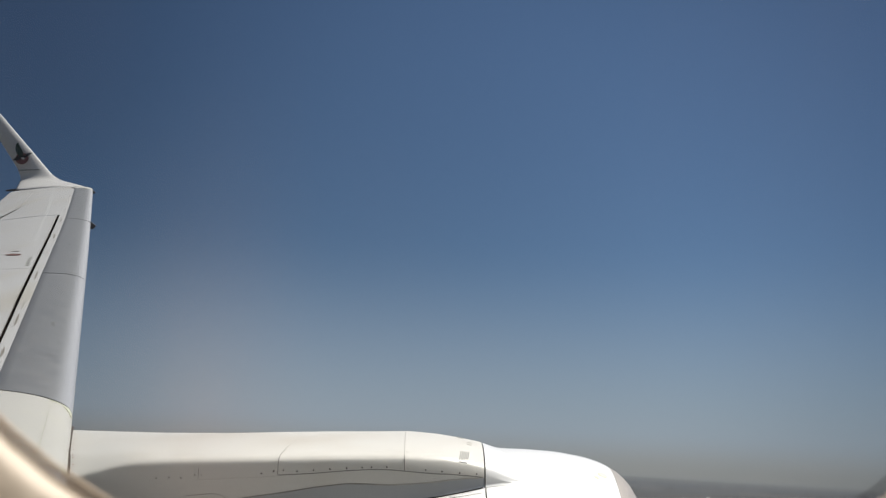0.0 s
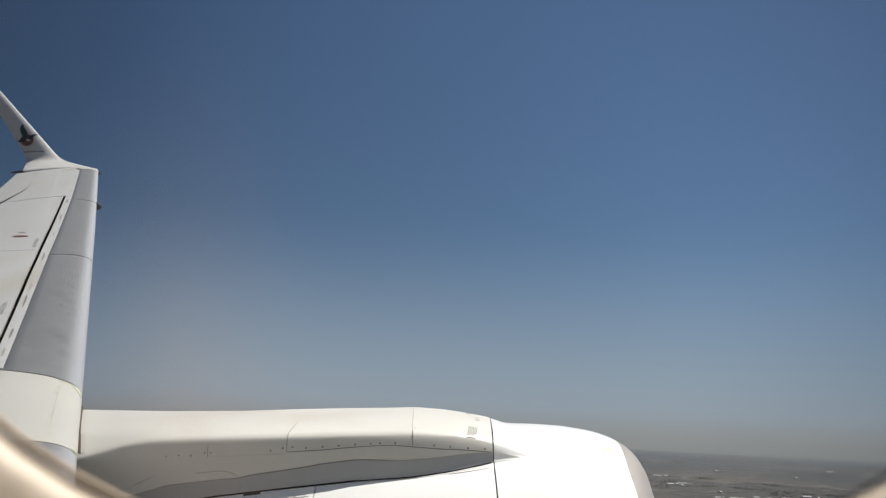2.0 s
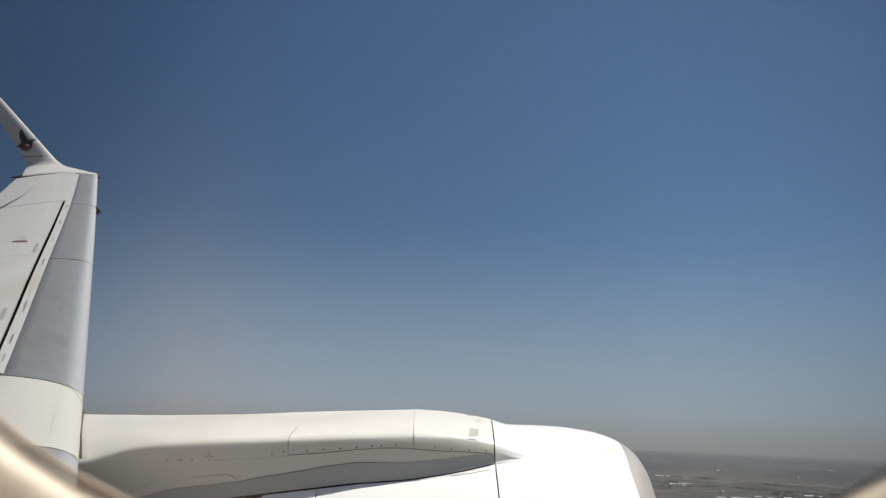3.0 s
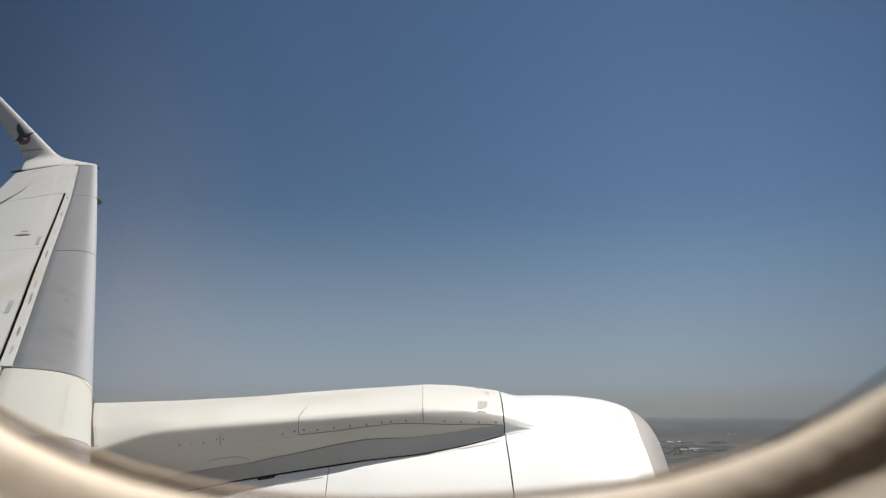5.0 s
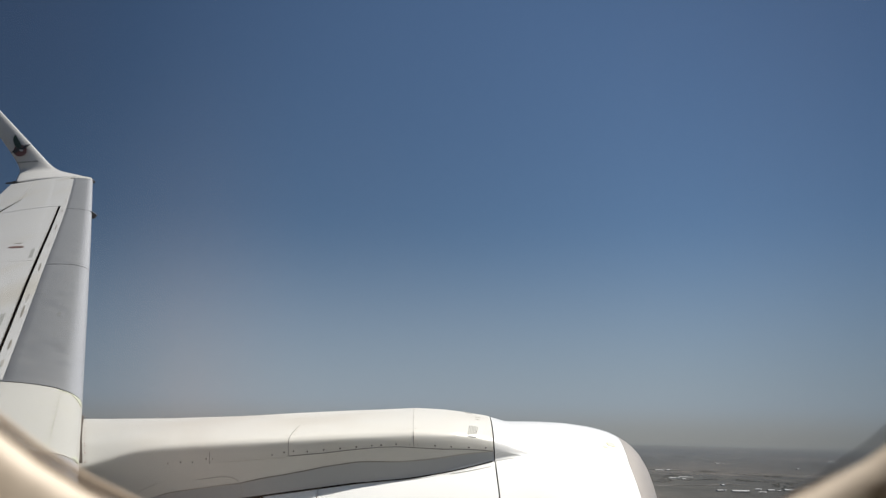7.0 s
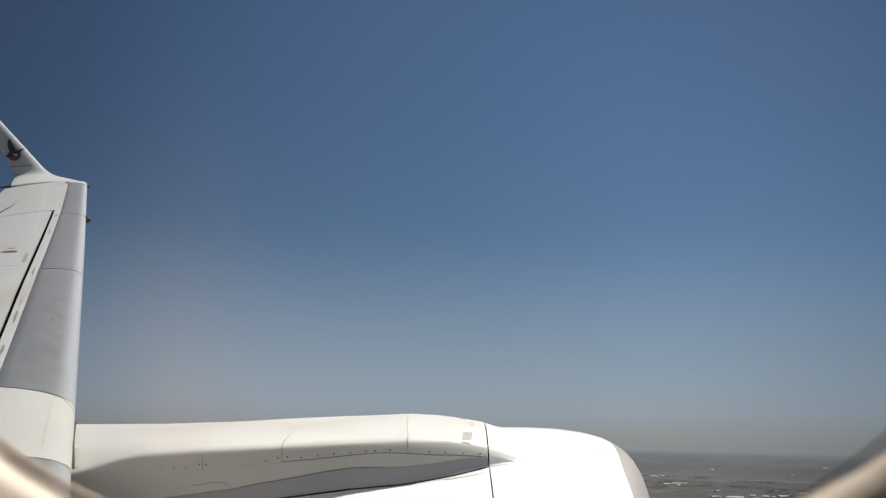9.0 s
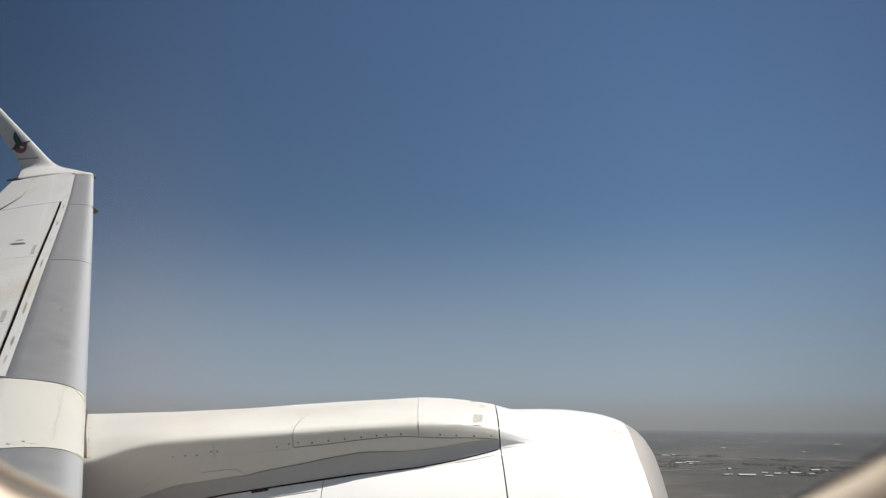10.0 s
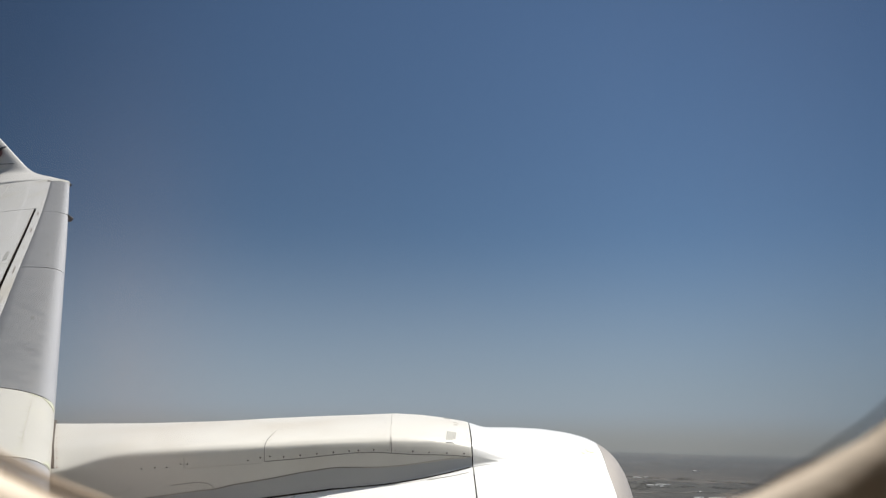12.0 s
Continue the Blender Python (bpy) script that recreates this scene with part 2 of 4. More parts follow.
def glass_material():
    m = bpy.data.materials.new("pane_acrylic")
    m.use_nodes = True
    n, l = m.node_tree.nodes, m.node_tree.links
    n.remove(n["Principled BSDF"])
    clear, gloss, film = n.new("ShaderNodeBsdfTransparent"), n.new("ShaderNodeBsdfGlossy"), n.new("ShaderNodeBsdfTranslucent")
    gloss.inputs["Roughness"].default_value = 0.03
    film.inputs["Color"].default_value = (0.78, 0.57, 0.47, 1)
    tex, mp, noi = n.new("ShaderNodeTexCoord"), n.new("ShaderNodeMapping"), n.new("ShaderNodeTexNoise")
    mp.inputs["Scale"].default_value = (26, 1, 8)
    noi.inputs["Scale"].default_value, noi.inputs["Detail"].default_value = 1.0, 3
    l.new(tex.outputs["Object"], mp.inputs["Vector"])
    l.new(mp.outputs["Vector"], noi.inputs["Vector"])
    mr = n.new("ShaderNodeMapRange")
    mr.inputs["From Min"].default_value, mr.inputs["From Max"].default_value = 0.45, 0.75
    mr.inputs["To Min"].default_value, mr.inputs["To Max"].default_value = 0.0, 0.006
    l.new(noi.outputs["Fac"], mr.inputs["Value"])
    dirt = n.new("ShaderNodeMixShader")
    # lens vignette put into the pane: clear in the middle, darker all round
    from_middle, away, vignette, grey = n.new("ShaderNodeMapping"), n.new("ShaderNodeVectorMath"), n.new("ShaderNodeMapRange"), n.new("ShaderNodeMix")
    from_middle.inputs["Location"].default_value, from_middle.inputs["Scale"].default_value = (0, 0, 0.012), (1, 0, 0.6)
    away.operation, vignette.interpolation_type, grey.data_type = "LENGTH", "SMOOTHSTEP", "RGBA"
    vignette.inputs["From Min"].default_value, vignette.inputs["From Max"].default_value = 0.03, 0.1
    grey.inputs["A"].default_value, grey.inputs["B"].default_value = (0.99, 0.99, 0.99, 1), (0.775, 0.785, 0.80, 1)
    l.new(tex.outputs["Object"], from_middle.inputs["Vector"])
    l.new(from_middle.outputs["Vector"], away.inputs[0])
    l.new(away.outputs["Value"], vignette.inputs["Value"])
    l.new(vignette.outputs["Result"], grey.inputs["Factor"])
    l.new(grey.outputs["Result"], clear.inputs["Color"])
    # one broad soft tan patch low on the pane's rear half
    spot, ball, smear, both = n.new("ShaderNodeMapping"), n.new("ShaderNodeTexGradient"), n.new("ShaderNodeMath"), n.new("ShaderNodeMath")
    spot.vector_type = "POINT"
    spot.inputs["Location"].default_value = (0.054 / 0.032, -0.1442 / 0.05, 0.034 / 0.072)
    spot.inputs["Scale"].default_value = (1 / 0.032, 1 / 0.05, 1 / 0.072)
    ball.gradient_type = "QUADRATIC_SPHERE"
    l.new(tex.outputs["Object"], spot.inputs["Vector"])
    l.new(spot.outputs["Vector"], ball.inputs["Vector"])
    smear.operation, both.operation = "MULTIPLY", "ADD"
    smear.inputs[1].default_value = 0.065
    l.new(ball.outputs["Fac"], smear.inputs[0])
    l.new(smear.outputs[0], both.inputs[0])
    l.new(mr.outputs["Result"], both.inputs[1])
    l.new(both.outputs[0], dirt.inputs["Fac"])
    l.new(clear.outputs[0], dirt.inputs[1])
    l.new(film.outputs[0], dirt.inputs[2])
    fr, mix = n.new("ShaderNodeFresnel"), n.new("ShaderNodeMixShader")
    fr.inputs["IOR"].default_value = 1.3
    l.new(fr.outputs[0], mix.inputs["Fac"])
    l.new(dirt.outputs[0], mix.inputs[1])
    l.new(gloss.outputs[0], mix.inputs[2])
    l.new(mix.outputs[0], n["Material Output"].inputs["Surface"])
    return m


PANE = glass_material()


def haze_faded(m, near=900, far=4680):
    """Haze put into alpha: all on the plain fades into sky towards its rim."""
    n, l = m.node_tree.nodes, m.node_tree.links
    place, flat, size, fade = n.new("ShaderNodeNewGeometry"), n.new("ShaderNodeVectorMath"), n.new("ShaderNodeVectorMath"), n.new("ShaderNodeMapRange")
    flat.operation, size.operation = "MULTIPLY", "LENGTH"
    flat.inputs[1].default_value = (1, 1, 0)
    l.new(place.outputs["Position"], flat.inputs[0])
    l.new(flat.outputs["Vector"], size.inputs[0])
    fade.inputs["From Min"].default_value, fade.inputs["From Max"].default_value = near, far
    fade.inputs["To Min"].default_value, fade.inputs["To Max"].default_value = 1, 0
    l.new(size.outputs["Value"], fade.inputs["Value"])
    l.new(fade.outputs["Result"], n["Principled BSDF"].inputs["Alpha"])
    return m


def ground_material():
    """Dry farmland: field patches, scrub and bare soil."""
    m = bpy.data.materials.new("farmland")
    m.use_nodes = True
    n, l = m.node_tree.nodes, m.node_tree.links
    b = n["Principled BSDF"]
    b.inputs["Roughness"].default_value = 0.95
    b.inputs["Specular IOR Level"].default_value = 0.1
    tex = n.new("ShaderNodeTexCoord")
    cell = n.new("ShaderNodeTexVoronoi")
    cell.inputs["Scale"].default_value = 0.0034
    big, fine = n.new("ShaderNodeTexNoise"), n.new("ShaderNodeTexNoise")
    big.inputs["Scale"].default_value, big.inputs["Detail"].default_value = 0.0034, 7
    fine.inputs["Scale"].default_value, fine.inputs["Detail"].default_value = 0.03, 8
    strips = n.new("ShaderNodeMapping")
    strips.inputs["Rotation"].default_value = (0, 0, radians(-14))
    strips.inputs["Scale"].default_value = (1.25, 0.8, 1)
    l.new(tex.outputs["Object"], strips.inputs["Vector"])
    for t in (cell, big, fine):
        l.new(strips.outputs["Vector"], t.inputs["Vector"])
    sep = n.new("ShaderNodeSeparateColor")
    l.new(cell.outputs["Color"], sep.inputs["Color"])
    fields = n.new("ShaderNodeValToRGB")
    fields.color_ramp.elements[0].color = (0.058, 0.057, 0.052, 1)
    fields.color_ramp.elements[1].color = (0.14, 0.126, 0.11, 1)
    mid = fields.color_ramp.elements.new(0.55)
    mid.color = (0.094, 0.086, 0.075, 1)
    l.new(sep.outputs["Red"], fields.inputs["Fac"])
    scrub = n.new("ShaderNodeMapRange")
    scrub.inputs["From Min"].default_value, scrub.inputs["From Max"].default_value = 0.42, 0.62
    l.new(big.outputs["Fac"], scrub.inputs["Value"])
    mix = n.new("ShaderNodeMix")
    mix.data_type = "RGBA"
    mix.inputs["A"].default_value = (0.065, 0.064, 0.058, 1)
    l.new(scrub.outputs["Result"], mix.inputs["Factor"])
    l.new(fields.outputs["Color"], mix.inputs["B"])
    spots = n.new("ShaderNodeMapRange")
    spots.inputs["From Min"].default_value, spots.inputs["From Max"].default_value = 0.3, 0.7
    spots.inputs["To Min"].default_value, spots.inputs["To Max"].default_value = 0.84, 1.18
    l.new(fine.outputs["Fac"], spots.inputs["Value"])
    mul = n.new("ShaderNodeVectorMath")
    mul.operation = "SCALE"
    l.new(mix.outputs["Result"], mul.inputs[0])
    l.new(spots.outputs["Result"], mul.inputs["Scale"])
    # pale built-up and bare patches
    pale, much, town = n.new("ShaderNodeTexNoise"), n.new("ShaderNodeMapRange"), n.new("ShaderNodeMix")
    pale.inputs["Scale"].default_value, pale.inputs["Detail"].default_value = 0.011, 9
    pale.inputs["Roughness"].default_value = 0.7
    much.inputs["From Min"].default_value, much.inputs["From Max"].default_value = 0.57, 0.72
    much.inputs["To Max"].default_value = 0.8
    town.data_type = "RGBA"
    town.inputs["B"].default_value = (0.13, 0.128, 0.125, 1)
    l.new(tex.outputs["Object"], pale.inputs["Vector"])
    l.new(pale.outputs["Fac"], much.inputs["Value"])
    l.new(much.outputs["Result"], town.inputs["Factor"])
    l.new(mul.outputs["Vector"], town.inputs["A"])
    l.new(town.outputs["Result"], b.inputs["Base Color"])
    return haze_faded(m)


FARMLAND = ground_material()
ROOF_WHITE = haze_faded(material("roof_sheet", (0.48, 0.48, 0.47), 0.5, 0, 0.08, 0.3, 3), 300)
SHED_WALL = haze_faded(material("shed_wall", (0.45, 0.44, 0.42), 0.8, 0, 0.1, 0.3, 3), 300)
WOOD_GREEN = haze_faded(material("far_wood", (0.06, 0.062, 0.055), 0.95, 0, 0.4, 0.05, 0.6), 0, 3400)


# ---- mesh helpers ----
def link(name, verts, faces, mat, parent=None, label="", smooth=True):
    me = bpy.data.meshes.new(name)
    me.from_pydata([tuple(v) for v in verts], [], faces)
    me.materials.append(mat)
    bm = bmesh.new()
    bm.from_mesh(me)
    bmesh.ops.recalc_face_normals(bm, faces=bm.faces)
    bm.to_mesh(me)
    bm.free()
    me.polygons.foreach_set("use_smooth", [smooth] * len(me.polygons))
    ob = new(name, me)
    if parent is not None:
        ob.parent = parent
    return tagged(ob, label)


def sharp(ob, degrees=40):
    ob.data.set_sharp_from_angle(angle=radians(degrees))
    return ob


def loft(rows, ring=False, caps=False):
    """Vertices and faces through rows of equally many points; ring closes each row, caps closes the ends."""
    k = len(rows[0])
    verts = [v for r in rows for v in r]
    faces = []
    for i in range(len(rows) - 1):
        for j in range(k if ring else k - 1):
            a, b = i * k + j, i * k + (j + 1) % k
            faces.append((a, b, b + k, a + k))
    if caps:
        faces += [tuple(range(k)), tuple(range((len(rows) - 1) * k, len(rows) * k))]
    return verts, faces


def shell(rows, depth):
    """A sheet through rows of points, with thickness: depth is the way from its face to its back."""
    d = Vector(depth)
    k, m = len(rows[0]), len(rows)
    top = [Vector(v) for r in rows for v in r]
    verts = top + [v + d for v in top]
    n = len(top)
    faces = []
    for i in range(m - 1):
        for j in range(k - 1):
            a = i * k + j
            faces.append((a, a + 1, a + k + 1, a + k))
            faces.append((n + a, n + a + k, n + a + k + 1, n + a + 1))
    rim = [j for j in range(k)] + [i * k + k - 1 for i in range(1, m)] + [(m - 1) * k + j for j in range(k - 2, -1, -1)] + [i * k for i in range(m - 2, 0, -1)]
    for a, b in zip(rim, rim[1:] + rim[:1]):
        faces.append((a, b, n + b, n + a))
    return verts, faces


def lerp(x, xs, ys):
    return float(np.interp(x, xs, ys))


def thing(name, label, category, kind=""):
    ob = new(name)
    ob.matrix_world = TILT
    return tagged(ob, label, category, kind=kind)


# ---- ground ----
GROUND = -92.0


def ground_height(x, y):
    r = math.hypot(x, y)
    far = max(0.0, min(1.0, (r - 900) / 3000))
    return GROUND + far * 13 * noise.noise((x / 900, y / 900, 3.1)) + 2.0 * noise.noise((x / 160, y / 160, 0.4)) * min(1, r / 600)


def build_ground():
    rows = []
    rings = [0.5 + 4700 * (i / 90) ** 1.7 for i in range(91)]
    for r in rings:
        rows.append([(r * math.cos(a), r * math.sin(a), ground_height(r * math.cos(a), r * math.sin(a)))
                     for a in (2 * math.pi * j / 220 for j in range(220))])
    v, f = loft(rows, ring=True)
    f.append(tuple(range(220)))
    ob = link("ground", v, f, FARMLAND)
    return tagged(ob, "hazy dry farmland plain with patchy fields far below", "ground", kind="structure")


build_ground()

# ---- wing ----
aeroplane = thing("aeroplane", "white jet airliner with metal leading edges and upswept winglet", "aeroplane")


def le_x(y):
    return -1.52 - 0.4475 * (y - 3.04) - 0.010 * max(0.0, 1 - max(0.0, y - 3.0) / 4.5)


def le_z(y):
    return -0.954 + 0.118 * (y - 3.04) + 0.0023 * (y - 3.04) ** 2


def chord(y):
    return lerp(y, (0.2, 4.5, 10.0, 11.8), (4.8, 2.9, 1.26, 1.15))


def half_thick(s, c, t=0.10):
    x = max(0.0, min(1.0, s / c))
    return 5 * t * c * (0.2969 * math.sqrt(x) - 0.126 * x - 0.3516 * x * x + 0.2843 * x ** 3 - 0.1015 * x ** 4)


def reach(p):
    """Draws the wing out beyond the pylon to its full span: stations 3.6 to 12 become 3.6 to 16."""
    return p / (1 - 0.0312 * max(0.0, p.y - 3.6))


def upper(y, s, lift=0.0):
    """A point of the wing's upper skin, s metres behind the leading edge at a station; lift raises it off the skin."""
    return reach(Vector((le_x(y) - s, y, le_z(y) + half_thick(s, chord(y)) - 0.02 * s + lift)))


def lower(y, s):
    return reach(Vector((le_x(y) - s, y, le_z(y) - 0.75 * half_thick(s, chord(y)) - 0.02 * s)))


def slat_edge(y):
    return lerp(y, (1, 3.5, 4.6, 6.1, 8.9, 11.3, 12), (0.36, 0.336, 0.327, 0.312, 0.262, 0.243, 0.24))


def gap_line(y):
    return lerp(y, (1, 4.0, 5.5, 6.5, 9.3, 12), (0.44, 0.409, 0.4035, 0.390, 0.346, 0.31))


def spaced(a, b, k):
    return [a + (b - a) * i / (k - 1) for i in range(k)]


# the dark inner box that shows through the gaps between the skins
rows = []
for y in spaced(0.12, 11.6, 40):
    c = chord(y)
    ss = [c * (i / 16) ** 2 for i in range(17)]
    rows.append([upper(y, s + 0.02, -min(0.1, 0.012 + 0.85 * half_thick(s, c))) for s in reversed(ss[:-1])] + [lower(y, s + 0.02) + Vector((0, 0, 0.012)) for s in ss[1:-1]])
v, f = loft(rows, ring=True, caps=True)
link("wing_box", v, f, DARK_GAP, aeroplane, "dark structure inside the wing's panel gaps")


def skin_panel(name, y0, y1, s0, s1, mat, label="", nu=24, nv=10, lift=0.0, slant=0.0, slant1=None):
    """A sheet of the wing's upper skin between two spans and two chordwise lines (functions of y)."""
    rws = []
    for y in spaced(y0, y1, nu):
        lean = slant if slant1 is None else slant + (slant1 - slant) * (y - y0) / (y1 - y0)
        rws.append([upper(y + lean * s, s, lift) for s in spaced(s0(y), s1(y), nv)])
    vv, ff = shell(rws, (0, 0, -0.012))
    return sharp(link(name, vv, ff, mat, aeroplane, label), 60)


def nose(name, y0, y1, mat, label="", lift=0.005, back=0.12, edge=slat_edge, nu=26, slant0=0.0, slant1=0.0):
    """A piece of leading edge, from its trailing line over the nose to the underside."""
    rws = []
    for y in spaced(y0, y1, nu):
        e = edge(y)
        lean = slant0 + (slant1 - slant0) * (y - y0) / (y1 - y0)
        top = [upper(y + lean * e * (i / 14) ** 2, e * (i / 14) ** 2, lift * min(1, 0.2 + i / 6)) for i in range(14, -1, -1)]
        low = [lower(y, back * (i / 5) ** 2) - Vector((0, 0, 0.003)) for i in range(1, 6)]
        rws.append([p + Vector((0.004, 0, 0)) for p in top + low])
    k = len(rws[0])
    inner = [[p + Vector((-0.012, 0, -0.008 if i < 15 else 0.008)) for i, p in enumerate(r)] for r in rws]
    ringed = [r + list(reversed(q)) for r, q in zip(rws, inner)]
    vv, ff = loft(ringed, ring=True, caps=True)
    return sharp(link(name, vv, ff, mat, aeroplane, label), 50)


SLAT_LABEL = "bare grey metal slat with dull streaks"
for a, b, c, d in ((3.575, 6.21, -0.12, -0.45), (6.225, 8.90, -0.45, -0.1), (8.918, 11.42, -0.1, 0.0)):
    nose("slat", a, b, SLAT_METAL, SLAT_LABEL, slant0=c, slant1=d)
nose("slat", 0.12, 2.936, SLAT_METAL, SLAT_LABEL, slant1=-0.48)
nose("leading_edge_fairing", 2.94, 3.56, BAND_WHITE, "cream white fixed leading edge above the pylon", lift=0.0065, edge=lambda y: 0.37, slant0=-0.48, slant1=-0.12)
nose("tip_fairing", 11.44, 11.62, BAND_WHITE, "white leading edge at the wing tip", edge=lambda y: 0.26)

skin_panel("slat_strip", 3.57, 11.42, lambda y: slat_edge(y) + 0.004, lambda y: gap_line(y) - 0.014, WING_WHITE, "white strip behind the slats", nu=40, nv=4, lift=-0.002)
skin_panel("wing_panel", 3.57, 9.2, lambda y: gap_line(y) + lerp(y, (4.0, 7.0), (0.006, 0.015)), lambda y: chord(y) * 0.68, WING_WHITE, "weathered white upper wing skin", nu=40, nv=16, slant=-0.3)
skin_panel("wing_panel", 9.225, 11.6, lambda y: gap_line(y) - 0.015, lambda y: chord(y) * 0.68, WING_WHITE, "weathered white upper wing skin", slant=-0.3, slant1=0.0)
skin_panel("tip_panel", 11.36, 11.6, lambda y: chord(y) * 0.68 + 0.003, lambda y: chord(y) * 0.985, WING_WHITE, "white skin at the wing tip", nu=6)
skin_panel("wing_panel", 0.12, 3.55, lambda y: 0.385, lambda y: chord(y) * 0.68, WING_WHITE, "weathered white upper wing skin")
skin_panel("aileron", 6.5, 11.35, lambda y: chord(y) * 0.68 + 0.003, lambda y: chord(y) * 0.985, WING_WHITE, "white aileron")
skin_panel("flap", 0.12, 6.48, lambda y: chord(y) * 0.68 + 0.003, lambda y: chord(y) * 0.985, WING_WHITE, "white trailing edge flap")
rows = []
for y in spaced(0.12, 11.6, 30):
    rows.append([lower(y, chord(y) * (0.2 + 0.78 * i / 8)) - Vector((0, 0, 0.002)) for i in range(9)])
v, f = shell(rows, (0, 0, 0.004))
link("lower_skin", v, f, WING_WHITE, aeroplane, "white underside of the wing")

# ---- winglet ----
TIP_ROWS = (  # y, z, leading x, trailing x, thickness
    (11.58, 0.222, -5.345, -6.50, 0.115), (11.68, 0.245, -5.42, -6.52, 0.105), (11.78, 0.285, -5.60, -6.55, 0.095),
    (11.88, 0.328, -5.81, -6.57, 0.085), (11.945, 0.363, -5.95, -6.575, 0.075), (11.978, 0.43, -6.085, -6.58, 0.065),
    (12.0, 0.56, -6.205, -6.64, 0.058), (12.05, 0.88, -6.495, -6.87, 0.05), (12.13, 1.33, -6.92, -7.18, 0.04), (12.24, 1.93, -7.475, -7.62, 0.025))


def build_winglet():
    rws = []
    for i, (y, z, x0, x1, th) in enumerate(TIP_ROWS):
        a = TIP_ROWS[max(0, i - 1)]
        b = TIP_ROWS[min(len(TIP_ROWS) - 1, i + 1)]
        along = Vector((0, b[0] - a[0], b[1] - a[1])).normalized()
        out = Vector((0, -along.z, along.y))
        c = x0 - x1
        ring = []
        for u in spaced(0, 1, 15):
            s = u * u
            h = th * (2.2 * math.sqrt(s) * (1 - s) ** 0.8 * 0.6)
            ring.append(reach(Vector((x0 - c * s, y, z)) + out * h))
        for u in reversed(spaced(0, 1, 15)[1:-1]):
            s = u * u
            h = th * (2.2 * math.sqrt(s) * (1 - s) ** 0.8 * 0.4)
            ring.append(reach(Vector((x0 - c * s, y, z)) - out * h))
        rws.append(ring)
    vv, ff = loft(rws, ring=True, caps=True)
    ob = link("winglet", vv, ff, WINGLET_PAINT, aeroplane, "white upswept winglet with a small emblem")
    m = ob.modifiers.new("round", "SUBSURF")
    m.levels = m.render_levels = 1
    return ob


winglet = build_winglet()


def winglet_face(x, z, lift=0.006):
    """A point on the winglet's inboard face, over (x, z)."""
    ys, zs = [r[0] for r in TIP_ROWS], [r[1] for r in TIP_ROWS]
    y = lerp(z, zs, ys)
    th = lerp(z, zs, [r[4] for r in TIP_ROWS])
    x0, x1 = lerp(z, zs, [r[2] for r in TIP_ROWS]), lerp(z, zs, [r[3] for r in TIP_ROWS])
    s = max(0.001, min(0.999, (x0 - x) / (x0 - x1)))
    return reach(Vector((x, y - th * 2.2 * math.sqrt(s) * (1 - s) ** 0.8 * 0.6 - lift, z)))


def emblem_shape(name, outline, mat, lift):
    pts = [winglet_face(x, z, lift) for x, z in outline]
    k = len(pts)
    vv = pts + [p + Vector((0, 0.003, 0)) for p in pts]
    ff = [tuple(range(k)), tuple(range(2 * k - 1, k - 1, -1))] + [(i, (i + 1) % k, k + (i + 1) % k, k + i) for i in range(k)]
    return link(name, vv, ff, mat, winglet, smooth=False)


EX, EZ = -6.53, 0.705   # middle of the emblem
emblem_shape("emblem_disc", [(EX - 0.005 + 0.098 * math.cos(a), EZ - 0.025 + 0.083 * math.sin(a)) for a in spaced(0, 2 * math.pi, 25)[:-1]], DISC_RED, 0.018)
emblem_shape("emblem_blade", [(EX - 0.155, EZ - 0.05), (EX - 0.09, EZ - 0.005), (EX - 0.05, EZ + 0.02), (EX + 0.03, EZ + 0.012), (EX + 0.075, EZ + 0.055), (EX + 0.145, EZ + 0.062), (EX + 0.09, EZ + 0.02),
                              (EX + 0.04, EZ - 0.02), (EX - 0.01, EZ - 0.03), (EX - 0.06, EZ - 0.055), (EX - 0.11, EZ - 0.05)], BLADE_DARK, 0.024)
emblem_shape("emblem_blade", [(EX - 0.045, EZ + 0.01), (EX - 0.085, EZ + 0.06), (EX - 0.105, EZ + 0.125), (EX - 0.09, EZ + 0.185), (EX - 0.065, EZ + 0.205), (EX - 0.045, EZ + 0.16), (EX - 0.02, EZ + 0.12),
                              (EX + 0.01, EZ + 0.07), (EX + 0.02, EZ + 0.015)], BLADE_GREEN, 0.027)
emblem_shape("emblem_flash", [(EX - 0.02, EZ - 0.005), (EX + 0.05, EZ - 0.018), (EX + 0.035, EZ - 0.045), (EX + 0.005, EZ - 0.03)], WINGLET_PAINT, 0.029)
for i, (a, b) in enumerate(((-0.16, -0.12), (-0.11, -0.07), (-0.06, 0.0), (0.01, 0.05), (0.075, 0.16))):
    emblem_shape("text_bar", [(EX + 0.1 + a, EZ - 0.197 + 0.02 * a), (EX + 0.1 + b, EZ - 0.197 + 0.02 * b), (EX + 0.1 + b, EZ - 0.177 + 0.02 * b), (EX + 0.1 + a, EZ - 0.177 + 0.02 * a)], TEXT_GREY, 0.02)

# ---- engine and pylon ----
AXIS_Y, AXIS_Z = 3.4, -1.776
COWL_X = (0.602, 0.595, 0.578, 0.55, 0.515, 0.467, 0.40, 0.29, 0.18, 0.08, 0.0, -0.12, -0.25, -0.4, -0.5, -0.6, -0.8, -1.0, -1.2, -1.4, -1.6, -2.4)
COWL_R = (0.60, 0.63, 0.66, 0.69, 0.716, 0.740, 0.760, 0.779, 0.787, 0.79, 0.795, 0.803, 0.809, 0.812, 0.809, 0.799, 0.779, 0.758, 0.733, 0.694, 0.655, 0.53)


